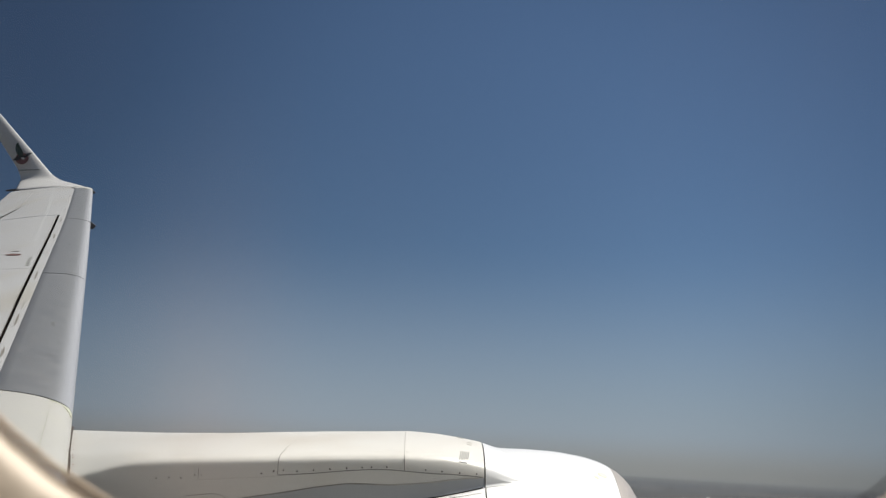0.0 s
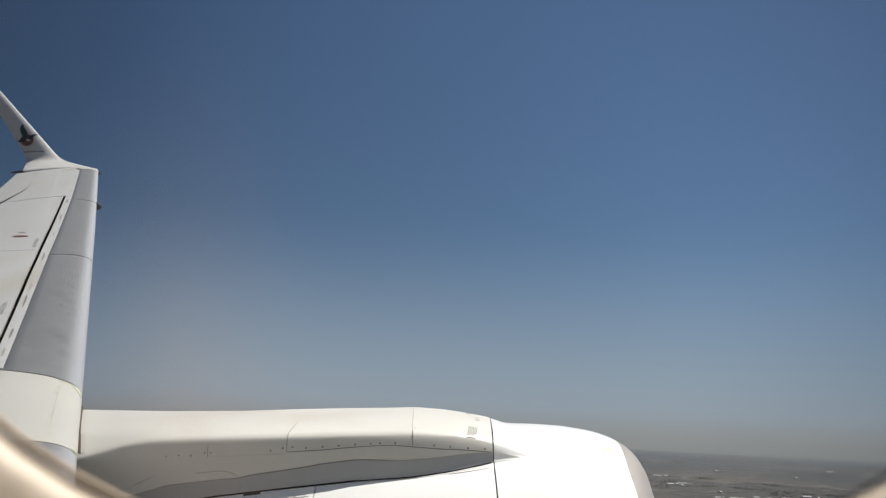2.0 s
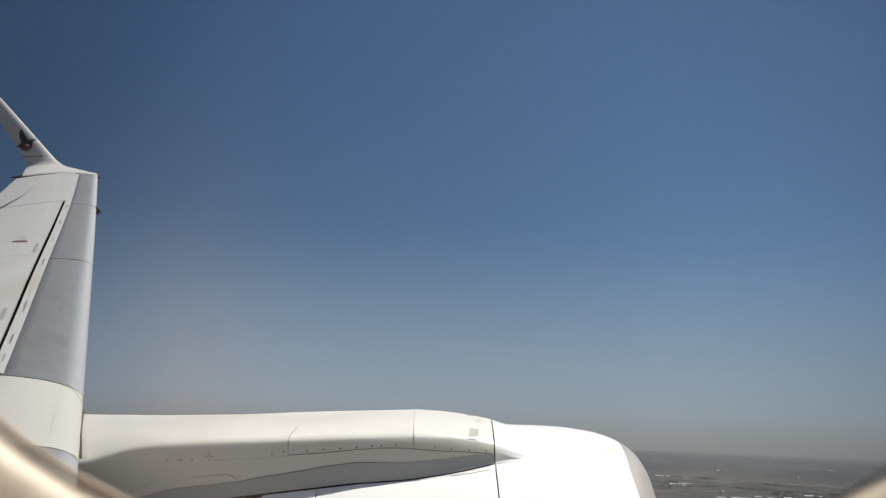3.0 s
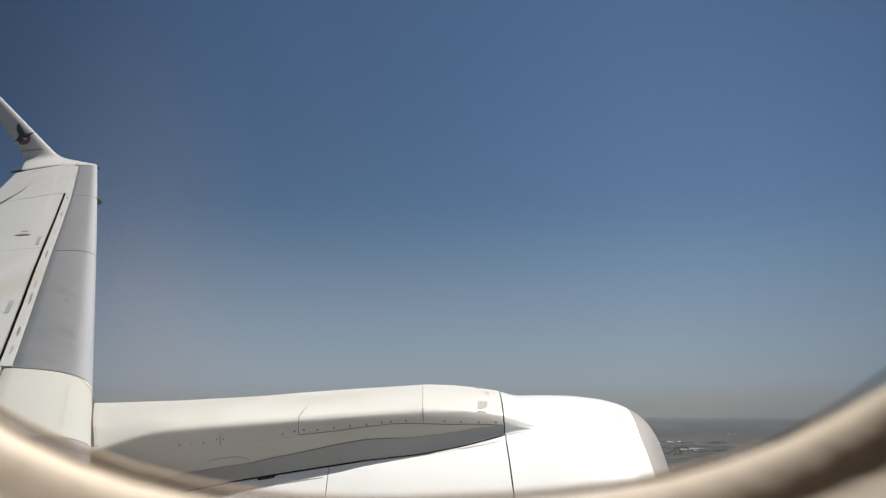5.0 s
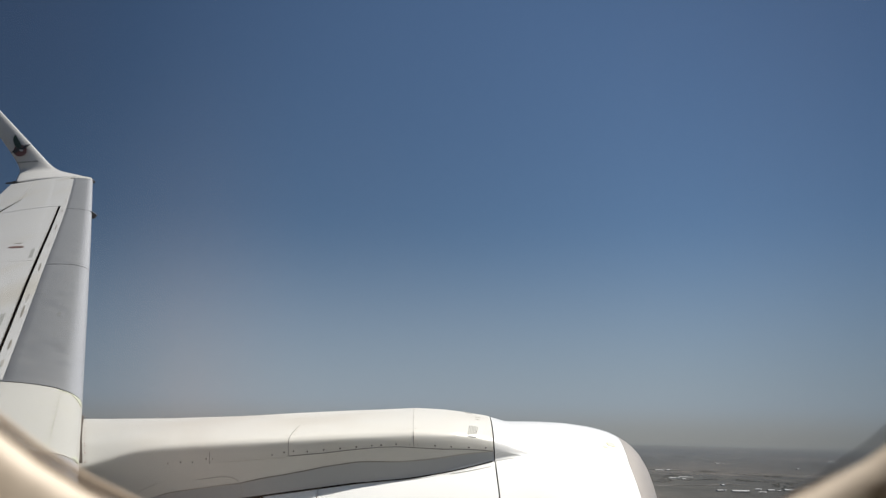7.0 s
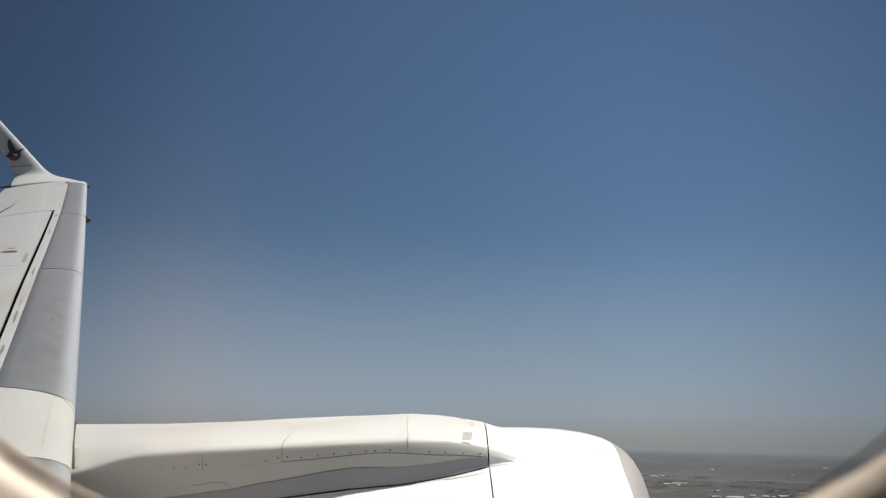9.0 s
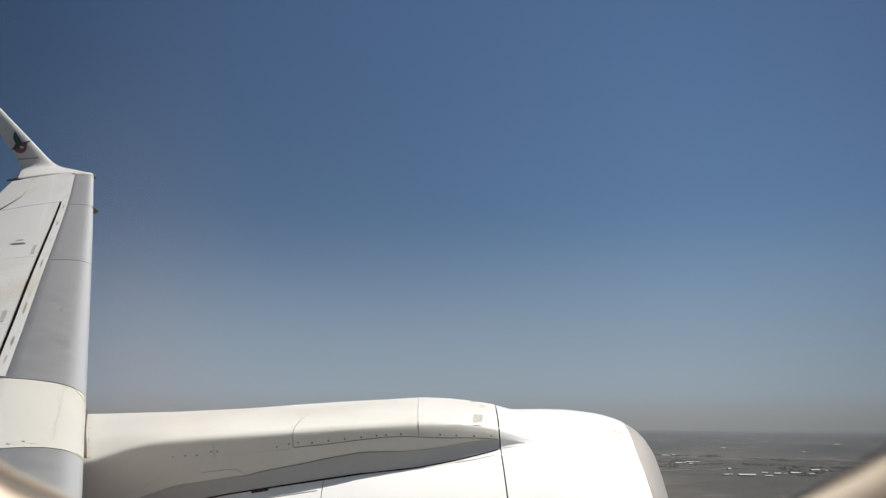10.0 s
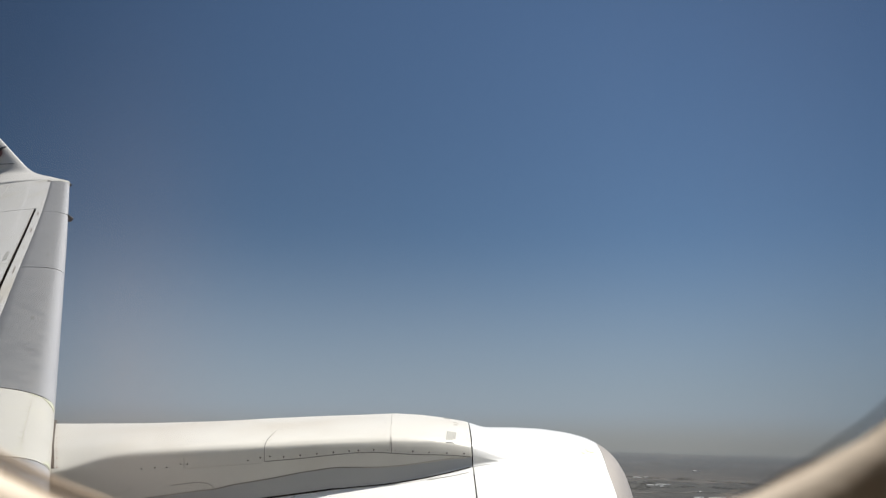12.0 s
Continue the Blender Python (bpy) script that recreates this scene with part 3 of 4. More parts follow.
def cowl_r(x):
    return lerp(x, COWL_X[::-1], COWL_R[::-1])


def toe_in(x):
    """How far the joint between the cowls leans forward for each metre inboard."""
    return lerp(x, (-0.5, 0.0, 0.4), (0.0, 0.08, 0.0))


def lean_in(x, y):
    return toe_in(x) * ((3.1 - y) * (1.0 if y < 3.1 else 0.4) + 0.05)


def lip_lean(x, y):
    """The seam of the inlet lip runs further forward on the inboard side."""
    return 0.11 * max(0.0, 3.2 - y) * max(0.0, min(1.0, (x - 0.38) / 0.12)) if x < 0.505 else 0.11 * max(0.0, 3.2 - y) * max(0.0, (0.578 - x) / 0.073)


engine = link("engine_core", *loft([[(x, AXIS_Y + (cowl_r(x) - 0.02) * math.sin(a), AXIS_Z + (cowl_r(x) - 0.02) * math.cos(a)) for a in spaced(0, 2 * math.pi, 61)[:-1]]
                                   for x in (0.3, 0.1, 0.0, -0.25, -0.5, -0.75, -1.0, -1.25, -1.5, -2.4)], ring=True, caps=True), DARK_GAP, aeroplane, "dark inner drum of the engine under its cowls")


def cowl(name, x0, x1, mat, label, a0=0.0, a1=2 * math.pi, n=12, grow=0.0):
    full = a1 - a0 > 6.2
    k = 97 if full else 49

    def row(x, sink):
        pts = []
        for a in spaced(a0, a1, k)[:k - 1 if full else k]:
            y = AXIS_Y - cowl_r(x) * math.sin(a)
            xx = x + lip_lean(x, y)
            r = cowl_r(xx) + grow - sink
            y = AXIS_Y - r * math.sin(a)
            pts.append((xx + lean_in(x, y), y, AXIS_Z + r * math.cos(a)))
        return pts
    rws = [row(x, 0.0) for x in spaced(x0, x1, n)]
    inner = [row(x, 0.014) for x in reversed(spaced(x0, x1, n))]
    vv, ff = loft(rws + inner + [rws[0]], ring=full)
    return sharp(link(name, vv, ff, mat, engine, label), 40)


cowl("inlet_cowl", 0.0, 0.503, COWL_WHITE, "glossy white inlet cowl", n=18)
cowl("fan_cowl", -0.64, -0.005, COWL_WHITE, "glossy white fan cowl", n=16)
cowl("rear_cowl", -1.9, -0.6435, COWL_WHITE, "white rear engine cowl", n=16)


def build_lip():
    rws = []
    for x, r in ((0.504, 0.7215), (0.52, 0.712), (0.54, 0.698), (0.558, 0.683), (0.578, 0.66), (0.594, 0.632), (0.602, 0.602), (0.598, 0.575), (0.57, 0.552), (0.5, 0.54), (0.3, 0.53)):
        row = []
        for a in spaced(0, 2 * math.pi, 97)[:-1]:
            xx = x + lip_lean(x, AXIS_Y - r * math.sin(a)) if 0.503 < x < 0.578 and r > 0.65 else x
            rr = cowl_r(xx) if xx != x else r
            row.append((xx, AXIS_Y - rr * math.sin(a), AXIS_Z + rr * math.cos(a)))
        rws.append(row)
    vv, ff = loft(rws, ring=True)
    return link("inlet_lip", vv, ff, LIP_METAL, engine, "dull bare metal inlet lip")


build_lip()


def cowl_smudge(x, a, long_, wide):
    """A faint yellow smudge on the glossy cowl, at station x and angle a from its crown."""
    rws = []
    for u in spaced(-1, 1, 7):
        w = wide * math.sqrt(max(0.02, 1 - u * u)) * (0.8 + 0.3 * noise.noise((u * 3, x, 1)))
        row = []
        for k in spaced(-1, 1, 5):
            r = cowl_r(x + u * long_) + 0.0012
            t = a + k * w
            row.append((x + u * long_, AXIS_Y - r * math.sin(t), AXIS_Z + r * math.cos(t)))
        rws.append(row)
    vv, ff = shell(rws, (0, 0, -0.002))
    return link("smudge", vv, ff, SMUDGE, engine, "pale yellow smudge")


SMUDGE = material("yellow_smudge", (0.80, 0.77, 0.55), 0.5, 0, 0.05, 20, 90)
cowl_smudge(0.452, 0.10, 0.018, 0.035)
cowl_smudge(0.425, 0.15, 0.010, 0.02)

# pylon fairing: a flat top between two shoulders, and a wall down to the cowl
TOP_X = (-1.70, -1.545, -1.31, -1.08, -0.845, -0.615, -0.32, -0.2, -0.115, -0.02, 0.04, 0.08, 0.17)
TOP_K = (0.2640, 0.2659, 0.2676, 0.2671, 0.2650, 0.2632, 0.2621, 0.2647, 0.2682, 0.2735, 0.279, 0.282, 0.285)
SHOULDER_X = (-1.64, -1.548, -1.437, -1.327, -1.0, -0.571, -0.3, -0.148, -0.064, -0.006, 0.17)
SHOULDER_K = (0.331, 0.326, 0.3143, 0.3073, 0.3041, 0.300, 0.2978, 0.2997, 0.3038, 0.3083, 0.322)


def pylon_profile(x):
    """The fairing's cross-section at station x, from its far foot over the top to its near foot."""
    ys = 3.05 + 0.09 * max(0.0, min(1.0, 1 + x / 0.55)) ** 2.2 + 0.3 * max(0.0, x)
    zs = -sum(lerp(x + d, SHOULDER_X, SHOULDER_K) for d in (-0.1, -0.05, 0.0, 0.05, 0.1)) / 5 * ys if x < -0.85 else -lerp(x, SHOULDER_X, SHOULDER_K) * ys
    zf = -lerp(x, TOP_X, TOP_K) * 3.6
    yb = ys - 0.035 + 0.025 * min(1.0, max(0.0, 1 + x / 0.4)) ** 2
    zb = AXIS_Z + math.sqrt(max(0.0, cowl_r(x) ** 2 - (yb - AXIS_Y) ** 2)) + 0.004
    soft_edge = lerp(x, (-1.6, -1.2), (2.2, 1.0))
    zn = zs + 0.024 * soft_edge
    pts = [(3.82, -1.25), (3.72, zf - 0.09), (3.67, zf - 0.03), (3.6, zf)]
    for u in (0.25, 0.48, 0.68, 0.86):
        pts.append((3.6 + (ys + 0.07 - 3.6) * u, zf + (zn - zf) * u + 0.012 * math.sin(math.pi * u)))
    pts += [(ys + 0.05 * soft_edge, zn - 0.003), (ys + 0.022, zs + 0.016), (ys + 0.007, zs + 0.006), (ys, zs - 0.010)]
    for u, bulge in ((0.28, 0.0), (0.52, 0.004), (0.76, 0.006), (0.93, 0.004), (1.0, 0.0)):
        pts.append((ys + (yb - ys) * u + bulge * 0.5, zs - 0.010 + (zb - zs + 0.010) * u))
    pts.append((yb - 0.006, zb - 0.03))
    return pts


PROFILE_POINTS = len(pylon_profile(-0.5))


def pylon_point(x, j, lift=0.0):
    """A point of the fairing at station x; j counts along the profile, and may lie between two of its points."""
    prof = pylon_profile(x)
    i = min(int(j), len(prof) - 2)
    y, z = (prof[i][c] + (prof[i + 1][c] - prof[i][c]) * (j - i) for c in (0, 1))
    dy, dz = prof[i + 1][0] - prof[i][0], prof[i + 1][1] - prof[i][1]
    norm = Vector((0, dz, -dy)).normalized()
    if x > 0:
        k = 0.5 + 0.5 * math.cos(math.pi * min(1.0, x / 0.26))
        base = AXIS_Z + math.sqrt(max(0.0, cowl_r(x) ** 2 - (y - AXIS_Y) ** 2)) - 0.006
        z = base + (z - base) * k
    sweep = max(0.0, min(1.0, (-x - 1.0) / 0.65))
    return Vector((x - sweep * 0.4475 * (y - 3.22) + lean_in(x, y), y, z)) + norm * lift


def skirt_line(x):
    """Where the painted fairing ends on the wall and the shade-coloured skirt above the cowl begins."""
    return lerp(x, (-1.64, -1.47, -1.23, -0.93, -0.86, -0.76, -0.69, -0.62, -0.5, -0.43, -0.35, -0.25, -0.15, -0.01),
                (14.1, 13.9, 13.65, 13.7, 13.5, 13.35, 13.2, 13.0, 12.8, 12.9, 13.1, 13.1, 12.9, 12.3))


rows = []
for x in spaced(-1.70, -0.008, 124):
    e = skirt_line(x)
    rows.append([pylon_point(x, e * i / 36) for i in range(37)])
v, f = shell(rows, (0, 0.014, -0.003))
pylon = link("pylon_fairing", v, f, PYLON_WHITE, aeroplane, "cream white pylon fairing running along the engine's top")
rows = []
for x in spaced(-1.70, -0.008, 124):
    e = skirt_line(x) + 0.01
    rows.append([pylon_point(x, e + (PROFILE_POINTS - 1 - e) * i / 10, -0.002) for i in range(11)])
v, f = shell(rows, (0, 0.012, 0))
sharp(link("pylon_skirt", v, f, SKIRT_SHADE, pylon, "skirt between fairing and cowl, its blue-grey shade painted in"), 50)
sharp(pylon, 50)
rows = []
for x in spaced(-0.003, 0.258, 20):
    rows.append([pylon_point(x, j / 2) for j in range(2 * PROFILE_POINTS - 1)])
v, f = shell(rows, (0, 0, -0.03))
sharp(link("pylon_nose", v, f, COWL_WHITE, engine, "white fairing nose blending into the inlet cowl"), 60)


def strip(name, path, mat, width, parent, across):
    """A thin raised strip along a path of points; across gives the way of its width at each of them."""
    rws = []
    for p, a in zip(path, across):
        a = Vector(a).normalized() * width / 2
        rws.append([p - a, p + a])
    vv, ff = shell(rws, (0, 0.0015, -0.0025))
    return link(name, vv, ff, mat, parent, smooth=False)


def along_pylon(name, x0, x1, jf, mat, width, k=24, lift=0.0012):
    pts = [pylon_point(x, jf(x), lift) for x in spaced(x0, x1, k)]
    return strip(name, pts, mat, width, pylon, [pylon_point(x, jf(x) + 0.4) - pylon_point(x, jf(x) - 0.4) for x in spaced(x0, x1, k)])


def across_pylon(name, x, j0, j1, mat, width, k=24, lean=0.0, lift=0.0012, fan=1.0):
    pts = [pylon_point((x + lean * (j1 - j)) * (1 + fan * (pylon_point(x, j).y / 3.1 - 1)), j, lift) for j in spaced(j0, j1, k)]
    return strip(name, pts, mat, width, pylon, [(1, 0, 0)] * k)


def root_seal(j0, j1, k=24):
    """The dark rubber seal where the fairing meets the wing; it bows back a little halfway down."""
    pts = [pylon_point(-1.593 - 0.0036 * (j1 - j) - 0.003 * math.sin(math.pi * (j - j0) / (j1 - j0)), j, 0.014) for j in spaced(j0, j1, k)]
    return strip("seal", pts, SEAL_BROWN, 0.013, pylon, [(1, 0, 0)] * k)


root_seal(2.9, 9.6)
across_pylon("panel_line", -0.298, 3, 9, FAINT_LINE, 0.0016, fan=0.7)
across_pylon("panel_line", -0.298, 9, 11.65, LINE_GREY, 0.0024, fan=0.7)


def curved_joint(j0, j1, mat, width, k=20):
    """The rounded rear edge of the access panel, which bows forward towards the fairing's top."""
    pts = [pylon_point(-0.750 + 0.014 * max(0.0, (9.6 - j) / 4.0) ** 1.7, j, 0.0012) for j in spaced(j0, j1, k)]
    return strip("panel_line", pts, mat, width, pylon, [(1, 0, 0)] * k)


curved_joint(6.7, 7.4, FAINT_LINE, 0.0016)
curved_joint(7.4, 11.75, LINE_GREY, 0.0022)
across_pylon("panel_line", -1.048, 11.1, 11.9, LINE_GREY, 0.002, fan=0.0)


def hatch_edge(x):
    """The lower edge of the access panels on the fairing's wall."""
    return lerp(x, (-0.748, -0.62, -0.52, -0.42, -0.35, -0.3, -0.18, -0.01), (11.75, 11.7, 11.58, 11.48, 11.53, 11.68, 11.95, 12.05))


along_pylon("panel_line", -0.748, -0.296, hatch_edge, LINE_GREY, 0.0022, k=30)
along_pylon("panel_line", -0.296, -0.012, hatch_edge, LINE_GREY, 0.0024, k=20)
along_pylon("panel_line", -1.04, -0.76, lambda x: 11.85, CREASE, 0.0016, k=16)
along_pylon("panel_line", -1.27, -0.93, lambda x: skirt_line(x), FAINT_LINE, 0.0018, k=20)
along_pylon("panel_line", -0.93, -0.4, lambda x: skirt_line(x), LINE_GREY, 0.0018, k=30)
along_pylon("panel_line", -0.4, -0.03, lambda x: skirt_line(x), FAINT_LINE, 0.0022, k=20)
# the curved rim of an access door beside the skirt
door_x, door_j = (-1.1, -1.0, -0.975, -0.955, -0.94, -0.93, -0.922, -0.92, -0.928), (13.0, 13.0, 13.05, 13.2, 13.4, 13.7, 14.2, 14.6, 15.7)
rim = [pylon_point(lerp(u, range(9), door_x), lerp(u, range(9), door_j), 0.0015) for u in spaced(0, 8, 41)]
strip("access_door_rim", rim, FAINT_LINE, 0.0017, pylon, [(rim[min(40, i + 1)] - rim[max(0, i - 1)]).cross(Vector((0, -1, 0))) for i in range(41)])
along_pylon("crease", -1.47, -1.27, lambda x: lerp(x, (-1.47, -1.37, -1.27), (13.4, 13.2, 12.8)), CREASE, 0.0022, k=12)
along_pylon("cowl_gap", -1.42, -0.5, lambda x: 15.95, DARK_GAP, 0.0042, k=40, lift=0.003)
along_pylon("cowl_gap", -0.5, -0.014, lambda x: 15.97, DARK_GAP, 0.0026, k=30, lift=0.0025)
along_pylon("latch", -0.905, -0.842, lambda x: 16.1, DARK_GAP, 0.009, k=4, lift=0.008)


def rivet_mesh(name, r, mat):
    vv = [(r * math.cos(a), r * math.sin(a), 0.0) for a in spaced(0, 2 * math.pi, 9)[:-1]] + [(0.7 * r * math.cos(a), 0.7 * r * math.sin(a), 0.0012) for a in spaced(0, 2 * math.pi, 9)[:-1]]
    ff = [(i, (i + 1) % 8, 8 + (i + 1) % 8, 8 + i) for i in range(8)] + [tuple(range(8, 16))]
    me = bpy.data.meshes.new(name)
    me.from_pydata(vv, [], ff)
    me.materials.append(mat)
    return me


RIVET = rivet_mesh("rivet", 0.0034, RIVET_DARK)
RUSTY = rivet_mesh("rivet", 0.0036, RUST)
FAINT = rivet_mesh("rivet", 0.0025, FAINT_LINE)


def rivet(x, j, me):
    p, q = pylon_point(x, j), pylon_point(x, j + 0.3)
    t = (q - p).normalized()
    n = t.cross(Vector((1, 0, 0))).normalized()
    if n.y > 0 and j > 9:
        n = -n
    ob = new("rivet", me)
    ob.parent = pylon
    ob.matrix_local = Matrix.Translation(p + n * 0.0005) @ n.to_track_quat("Z", "Y").to_matrix().to_4x4()


for x, j in ((-0.765, 11.45), (-0.73, 11.4), (-0.68, 11.5), (-0.62, 11.45), (-0.56, 11.4), (-0.5, 11.35), (-0.445, 11.3), (-0.412, 11.3), (-0.358, 11.3),
             (-0.22, 11.55), (-0.162, 11.7), (-0.098, 11.72), (-0.036, 11.5), (-1.062, 11.55), (-1.034, 11.58), (-0.81, 11.6), (-1.225, 11.65), (-1.17, 11.65), (-1.12, 11.7)):
    rivet(x, j, RIVET)
for x, j in ((-0.31, 11.4), (-0.282, 11.42), (-0.97, 11.6), (-0.918, 11.6), (-0.86, 11.6), (-0.97, 13.6), (-0.95, 14.2), (-1.02, 13.2)):
    rivet(x, j, FAINT)
for x, j in ((-0.762, 8.4), (-0.736, 8.25), (-1.042, 8.3), (-0.317, 8.2), (-0.290, 8.15), (-0.755, 6.9), (-0.727, 6.5), (-0.738, 7.5)):
    rivet(x, j, FAINT)
for x, j in ((-1.066, 8.2), (-0.79, 5.8), (-0.772, 5.9), (-0.332, 6.1), (-0.307, 6.1), (-1.07, 5.9)):
    rivet(x, j, FAINT)
for i, j in enumerate((3.9, 4.7, 5.5, 6.3, 7.1, 7.8, 8.4, 9.0)):
    rivet(-1.601 + 0.0030 * i, j, RUSTY)
# slim edge of the cowl door, just under the gap
def cowl_strip(x0, x1, drop, mat, width):
    pts = []
    for x in spaced(x0, x1, 16):
        a = math.asin((AXIS_Y - pylon_point(x, 16.0).y) / cowl_r(x)) + drop(x)
        r = cowl_r(x) + 0.0015
        y = AXIS_Y - r * math.sin(a)
        pts.append(Vector((x + lean_in(x, y), y, AXIS_Z + r * math.cos(a))))
    return strip("cowl_edge", pts, mat, width, pylon, [(0, -0.8, -0.6)] * len(pts))


cowl_strip(-0.17, -0.02, lambda x: lerp(x, (-0.17, -0.02), (0.010, 0.027)), FAINT_LINE, 0.0010)
cowl_strip(-1.1, -0.66, lambda x: 0.052, CREASE, 0.002)


# placard on the fairing's shoulder: fine slanting bars, and a pale plate higher up
for c in range(6):
    x = -0.101 + 0.006 * c
    top, foot = 7.25, 9.2 - 0.12 * c
    pts = [[pylon_point(xx + 0.006 * (1 - u), top + (foot - top) * u, 0.0015) for u in spaced(0, 1, 5)] for xx in (x, x + 0.0036)]
    v, f = shell(pts, (0, 0, -0.002))
    link("placard_mark", v, f, PLACARD, pylon, smooth=False)
for x0, x1, j0, j1 in ((-0.1, -0.07, 9.5, 9.75), (-0.112, -0.085, 3.15, 3.6), (-0.07, -0.05, 4.6, 4.8), (-0.07, -0.052, 5.3, 5.45)):
    pts = [[pylon_point(xx, jj, 0.0015) for jj in (j0, j1)] for xx in spaced(x0, x1, 4)]
    v, f = shell(pts, (0, 0, -0.002))
    link("placard_mark", v, f, PLACARD if j0 not in (4.6, 5.3) else CREASE, pylon, smooth=False)


# ---- marks on the wing ----
def wing_patch(name, y, s, dy, ds, mat, lift=0.004, round_=False, slant=0.0):
    if round_:
        pts = [upper(y + dy * math.sin(a), s + ds * math.cos(a), lift) for a in spaced(0, 2 * math.pi, 19)[:-1]]
    else:
        pts = [upper(y + a * dy + slant * b * ds, s + b * ds, lift) for a, b in ((-1, -1), (1, -1), (1, 1), (-1, 1))]
    k = len(pts)
    vv = pts + [p - Vector((0, 0, 0.004)) for p in pts]
    ff = [tuple(range(k)), tuple(range(2 * k - 1, k - 1, -1))] + [(i, (i + 1) % k, k + (i + 1) % k, k + i) for i in range(k)]
    return link(name, vv, ff, mat, aeroplane, smooth=False)


wing_patch("oval_mark", 6.77, 0.6, 0.038, 0.066, OVAL_BROWN, round_=True)
wing_patch("stencil", 6.95, 0.6, 0.03, 0.03, FAINT_LINE)
wing_patch("stencil", 6.5, 0.447, 0.17, 0.014, PLACARD, slant=-0.6)
wing_patch("stencil", 4.55, 0.463, 0.12, 0.013, PLACARD, slant=-0.6)
for y, long_, mat in ((10.7, 0.05, STAIN_TAN), (9.55, 0.13, FAINT_LINE), (8.75, 0.12, STAIN_TAN), (7.75, 0.16, STAIN_TAN), (6.9, 0.1, FAINT_LINE), (6.0, 0.17, STAIN_TAN),
                      (5.1, 0.12, FAINT_LINE), (4.75, 0.16, STAIN_TAN), (4.1, 0.1, STAIN_TAN), (3.8, 0.07, FAINT_LINE)):
    wing_patch("slat_track_cover", y, 0.5 * (slat_edge(y) + gap_line(y)) - 0.006, 0.85 * long_, 0.0065, mat, lift=0.001, round_=True)


def wing_line(name, ends, mat, width, lift=0.0015, k=14):
    """A fine strip on the upper skin through stations and setbacks (y, s)."""
    rws = []
    for u in spaced(0, len(ends) - 1, k):
        y, s = (lerp(u, range(len(ends)), [e[c] for e in ends]) for c in (0, 1))
        rws.append([upper(y, s - width / 2, lift), upper(y, s + width / 2, lift)])
    vv, ff = shell(rws, (0, 0, -0.003))
    return link(name, vv, ff, mat, aeroplane, smooth=False)


# a paler butt strip down the tip's skin, and fine chordwise joints
wing_line("butt_strip", ((11.5, 0.53), (9.25, 0.49)), BUTT_PALE, 0.034)
wing_line("butt_strip", ((9.18, 0.49), (7.4, 0.475)), BUTT_PALE, 0.026)
wing_line("skin_joint", ((6.22, 0.42), (6.12, 0.9)), CREASE, 0.008)
# sealant over the fasteners of the fixed leading edge
wing_line("skin_joint", ((2.96, 0.100), (3.54, 0.084)), TAB_GREY, 0.0016, lift=0.0082)
for i in range(22):
    y = 2.945 + i * 0.0275 + 0.008 * random.random()
    side = -0.0065 if i % 2 else 0.0065
    wing_patch("sealant_tab", y, 0.100 - 0.027 * (y - 2.96) + side, 0.002 + 0.0024 * random.random(), 0.005 + 0.006 * random.random(), TAB_GREY if i % 5 else SEALANT, lift=0.0080)


def nose_smear(y, lean, out, s0, s1, w0, w1):
    """A thin smear wrapped over the nose beside a joint at station y; it narrows from w0 to w1 away from the edge."""
    rws = []
    for u in spaced(math.sqrt(s0), math.sqrt(s1), 12):
        s = u * u
        w = (w0 + (w1 - w0) * (u - math.sqrt(s0)) / (math.sqrt(s1) - math.sqrt(s0))) * (0.8 + 0.4 * noise.noise((u * 40, y, 0)))
        e = y + lean * s
        rws.append([upper(e + out * w * k / 3, s, 0.0085) + Vector((0.0040, 0, 0)) for k in range(4)])
    vv, ff = shell(rws, (-0.002, 0, -0.003))
    return link("sealant_smear", vv, ff, SEALANT, aeroplane)


nose_smear(3.556, -0.12, -1, 0.001, 0.045, 0.075, 0.012)
nose_smear(3.552, -0.12, -1, 0.05, 0.10, 0.014, 0.004)
nose_smear(2.946, -0.48, 1, 0.0005, 0.02, 0.06, 0.012)
for y, e in ((2.972, 0.29), (2.968, 0.25), (2.985, 0.2), (2.965, 0.17)):
    wing_patch("scuff", y - 0.48 * e, e, 0.003, 0.005, STAIN_TAN, lift=0.0095)

# dull smudges where the slats' lighter nose begins
for i in range(30):
    y = 3.75 + 7.4 * (i / 30) ** 1.15 + 0.08 * random.random()
    wing_patch("smudge", y, 0.085 + 0.075 * random.random(), 0.018 + 0.035 * random.random(), 0.006 + 0.014 * random.random(), SCUFF_GREY, lift=0.0058, round_=True)

# small fin on the leading edge and the lamp at the tip
for y, size in ((8.93, 0.095), (11.5, 0.07)):
    o = upper(y, 0.0)
    prof = [(0.10, -0.03), (0.05, -0.085), (-0.12, -0.09), (-0.22, -0.04), (-0.22, 0.05), (-0.08, 0.055), (0.02, 0.035)]
    sc = size / 0.13
    pts = [o + Vector((a * sc, 0.008, b * sc)) for a, b in prof] + [o + Vector((a * sc, -0.008, b * sc)) for a, b in prof]
    k = len(prof)
    link("leading_edge_fin", pts, [tuple(range(k)), tuple(range(2 * k - 1, k - 1, -1))] + [(i, (i + 1) % k, k + (i + 1) % k, k + i) for i in range(k)], FIN_GREY, aeroplane, "small dark fin on the leading edge", smooth=False)
o = Vector((-6.56, 11.75, 0.235))
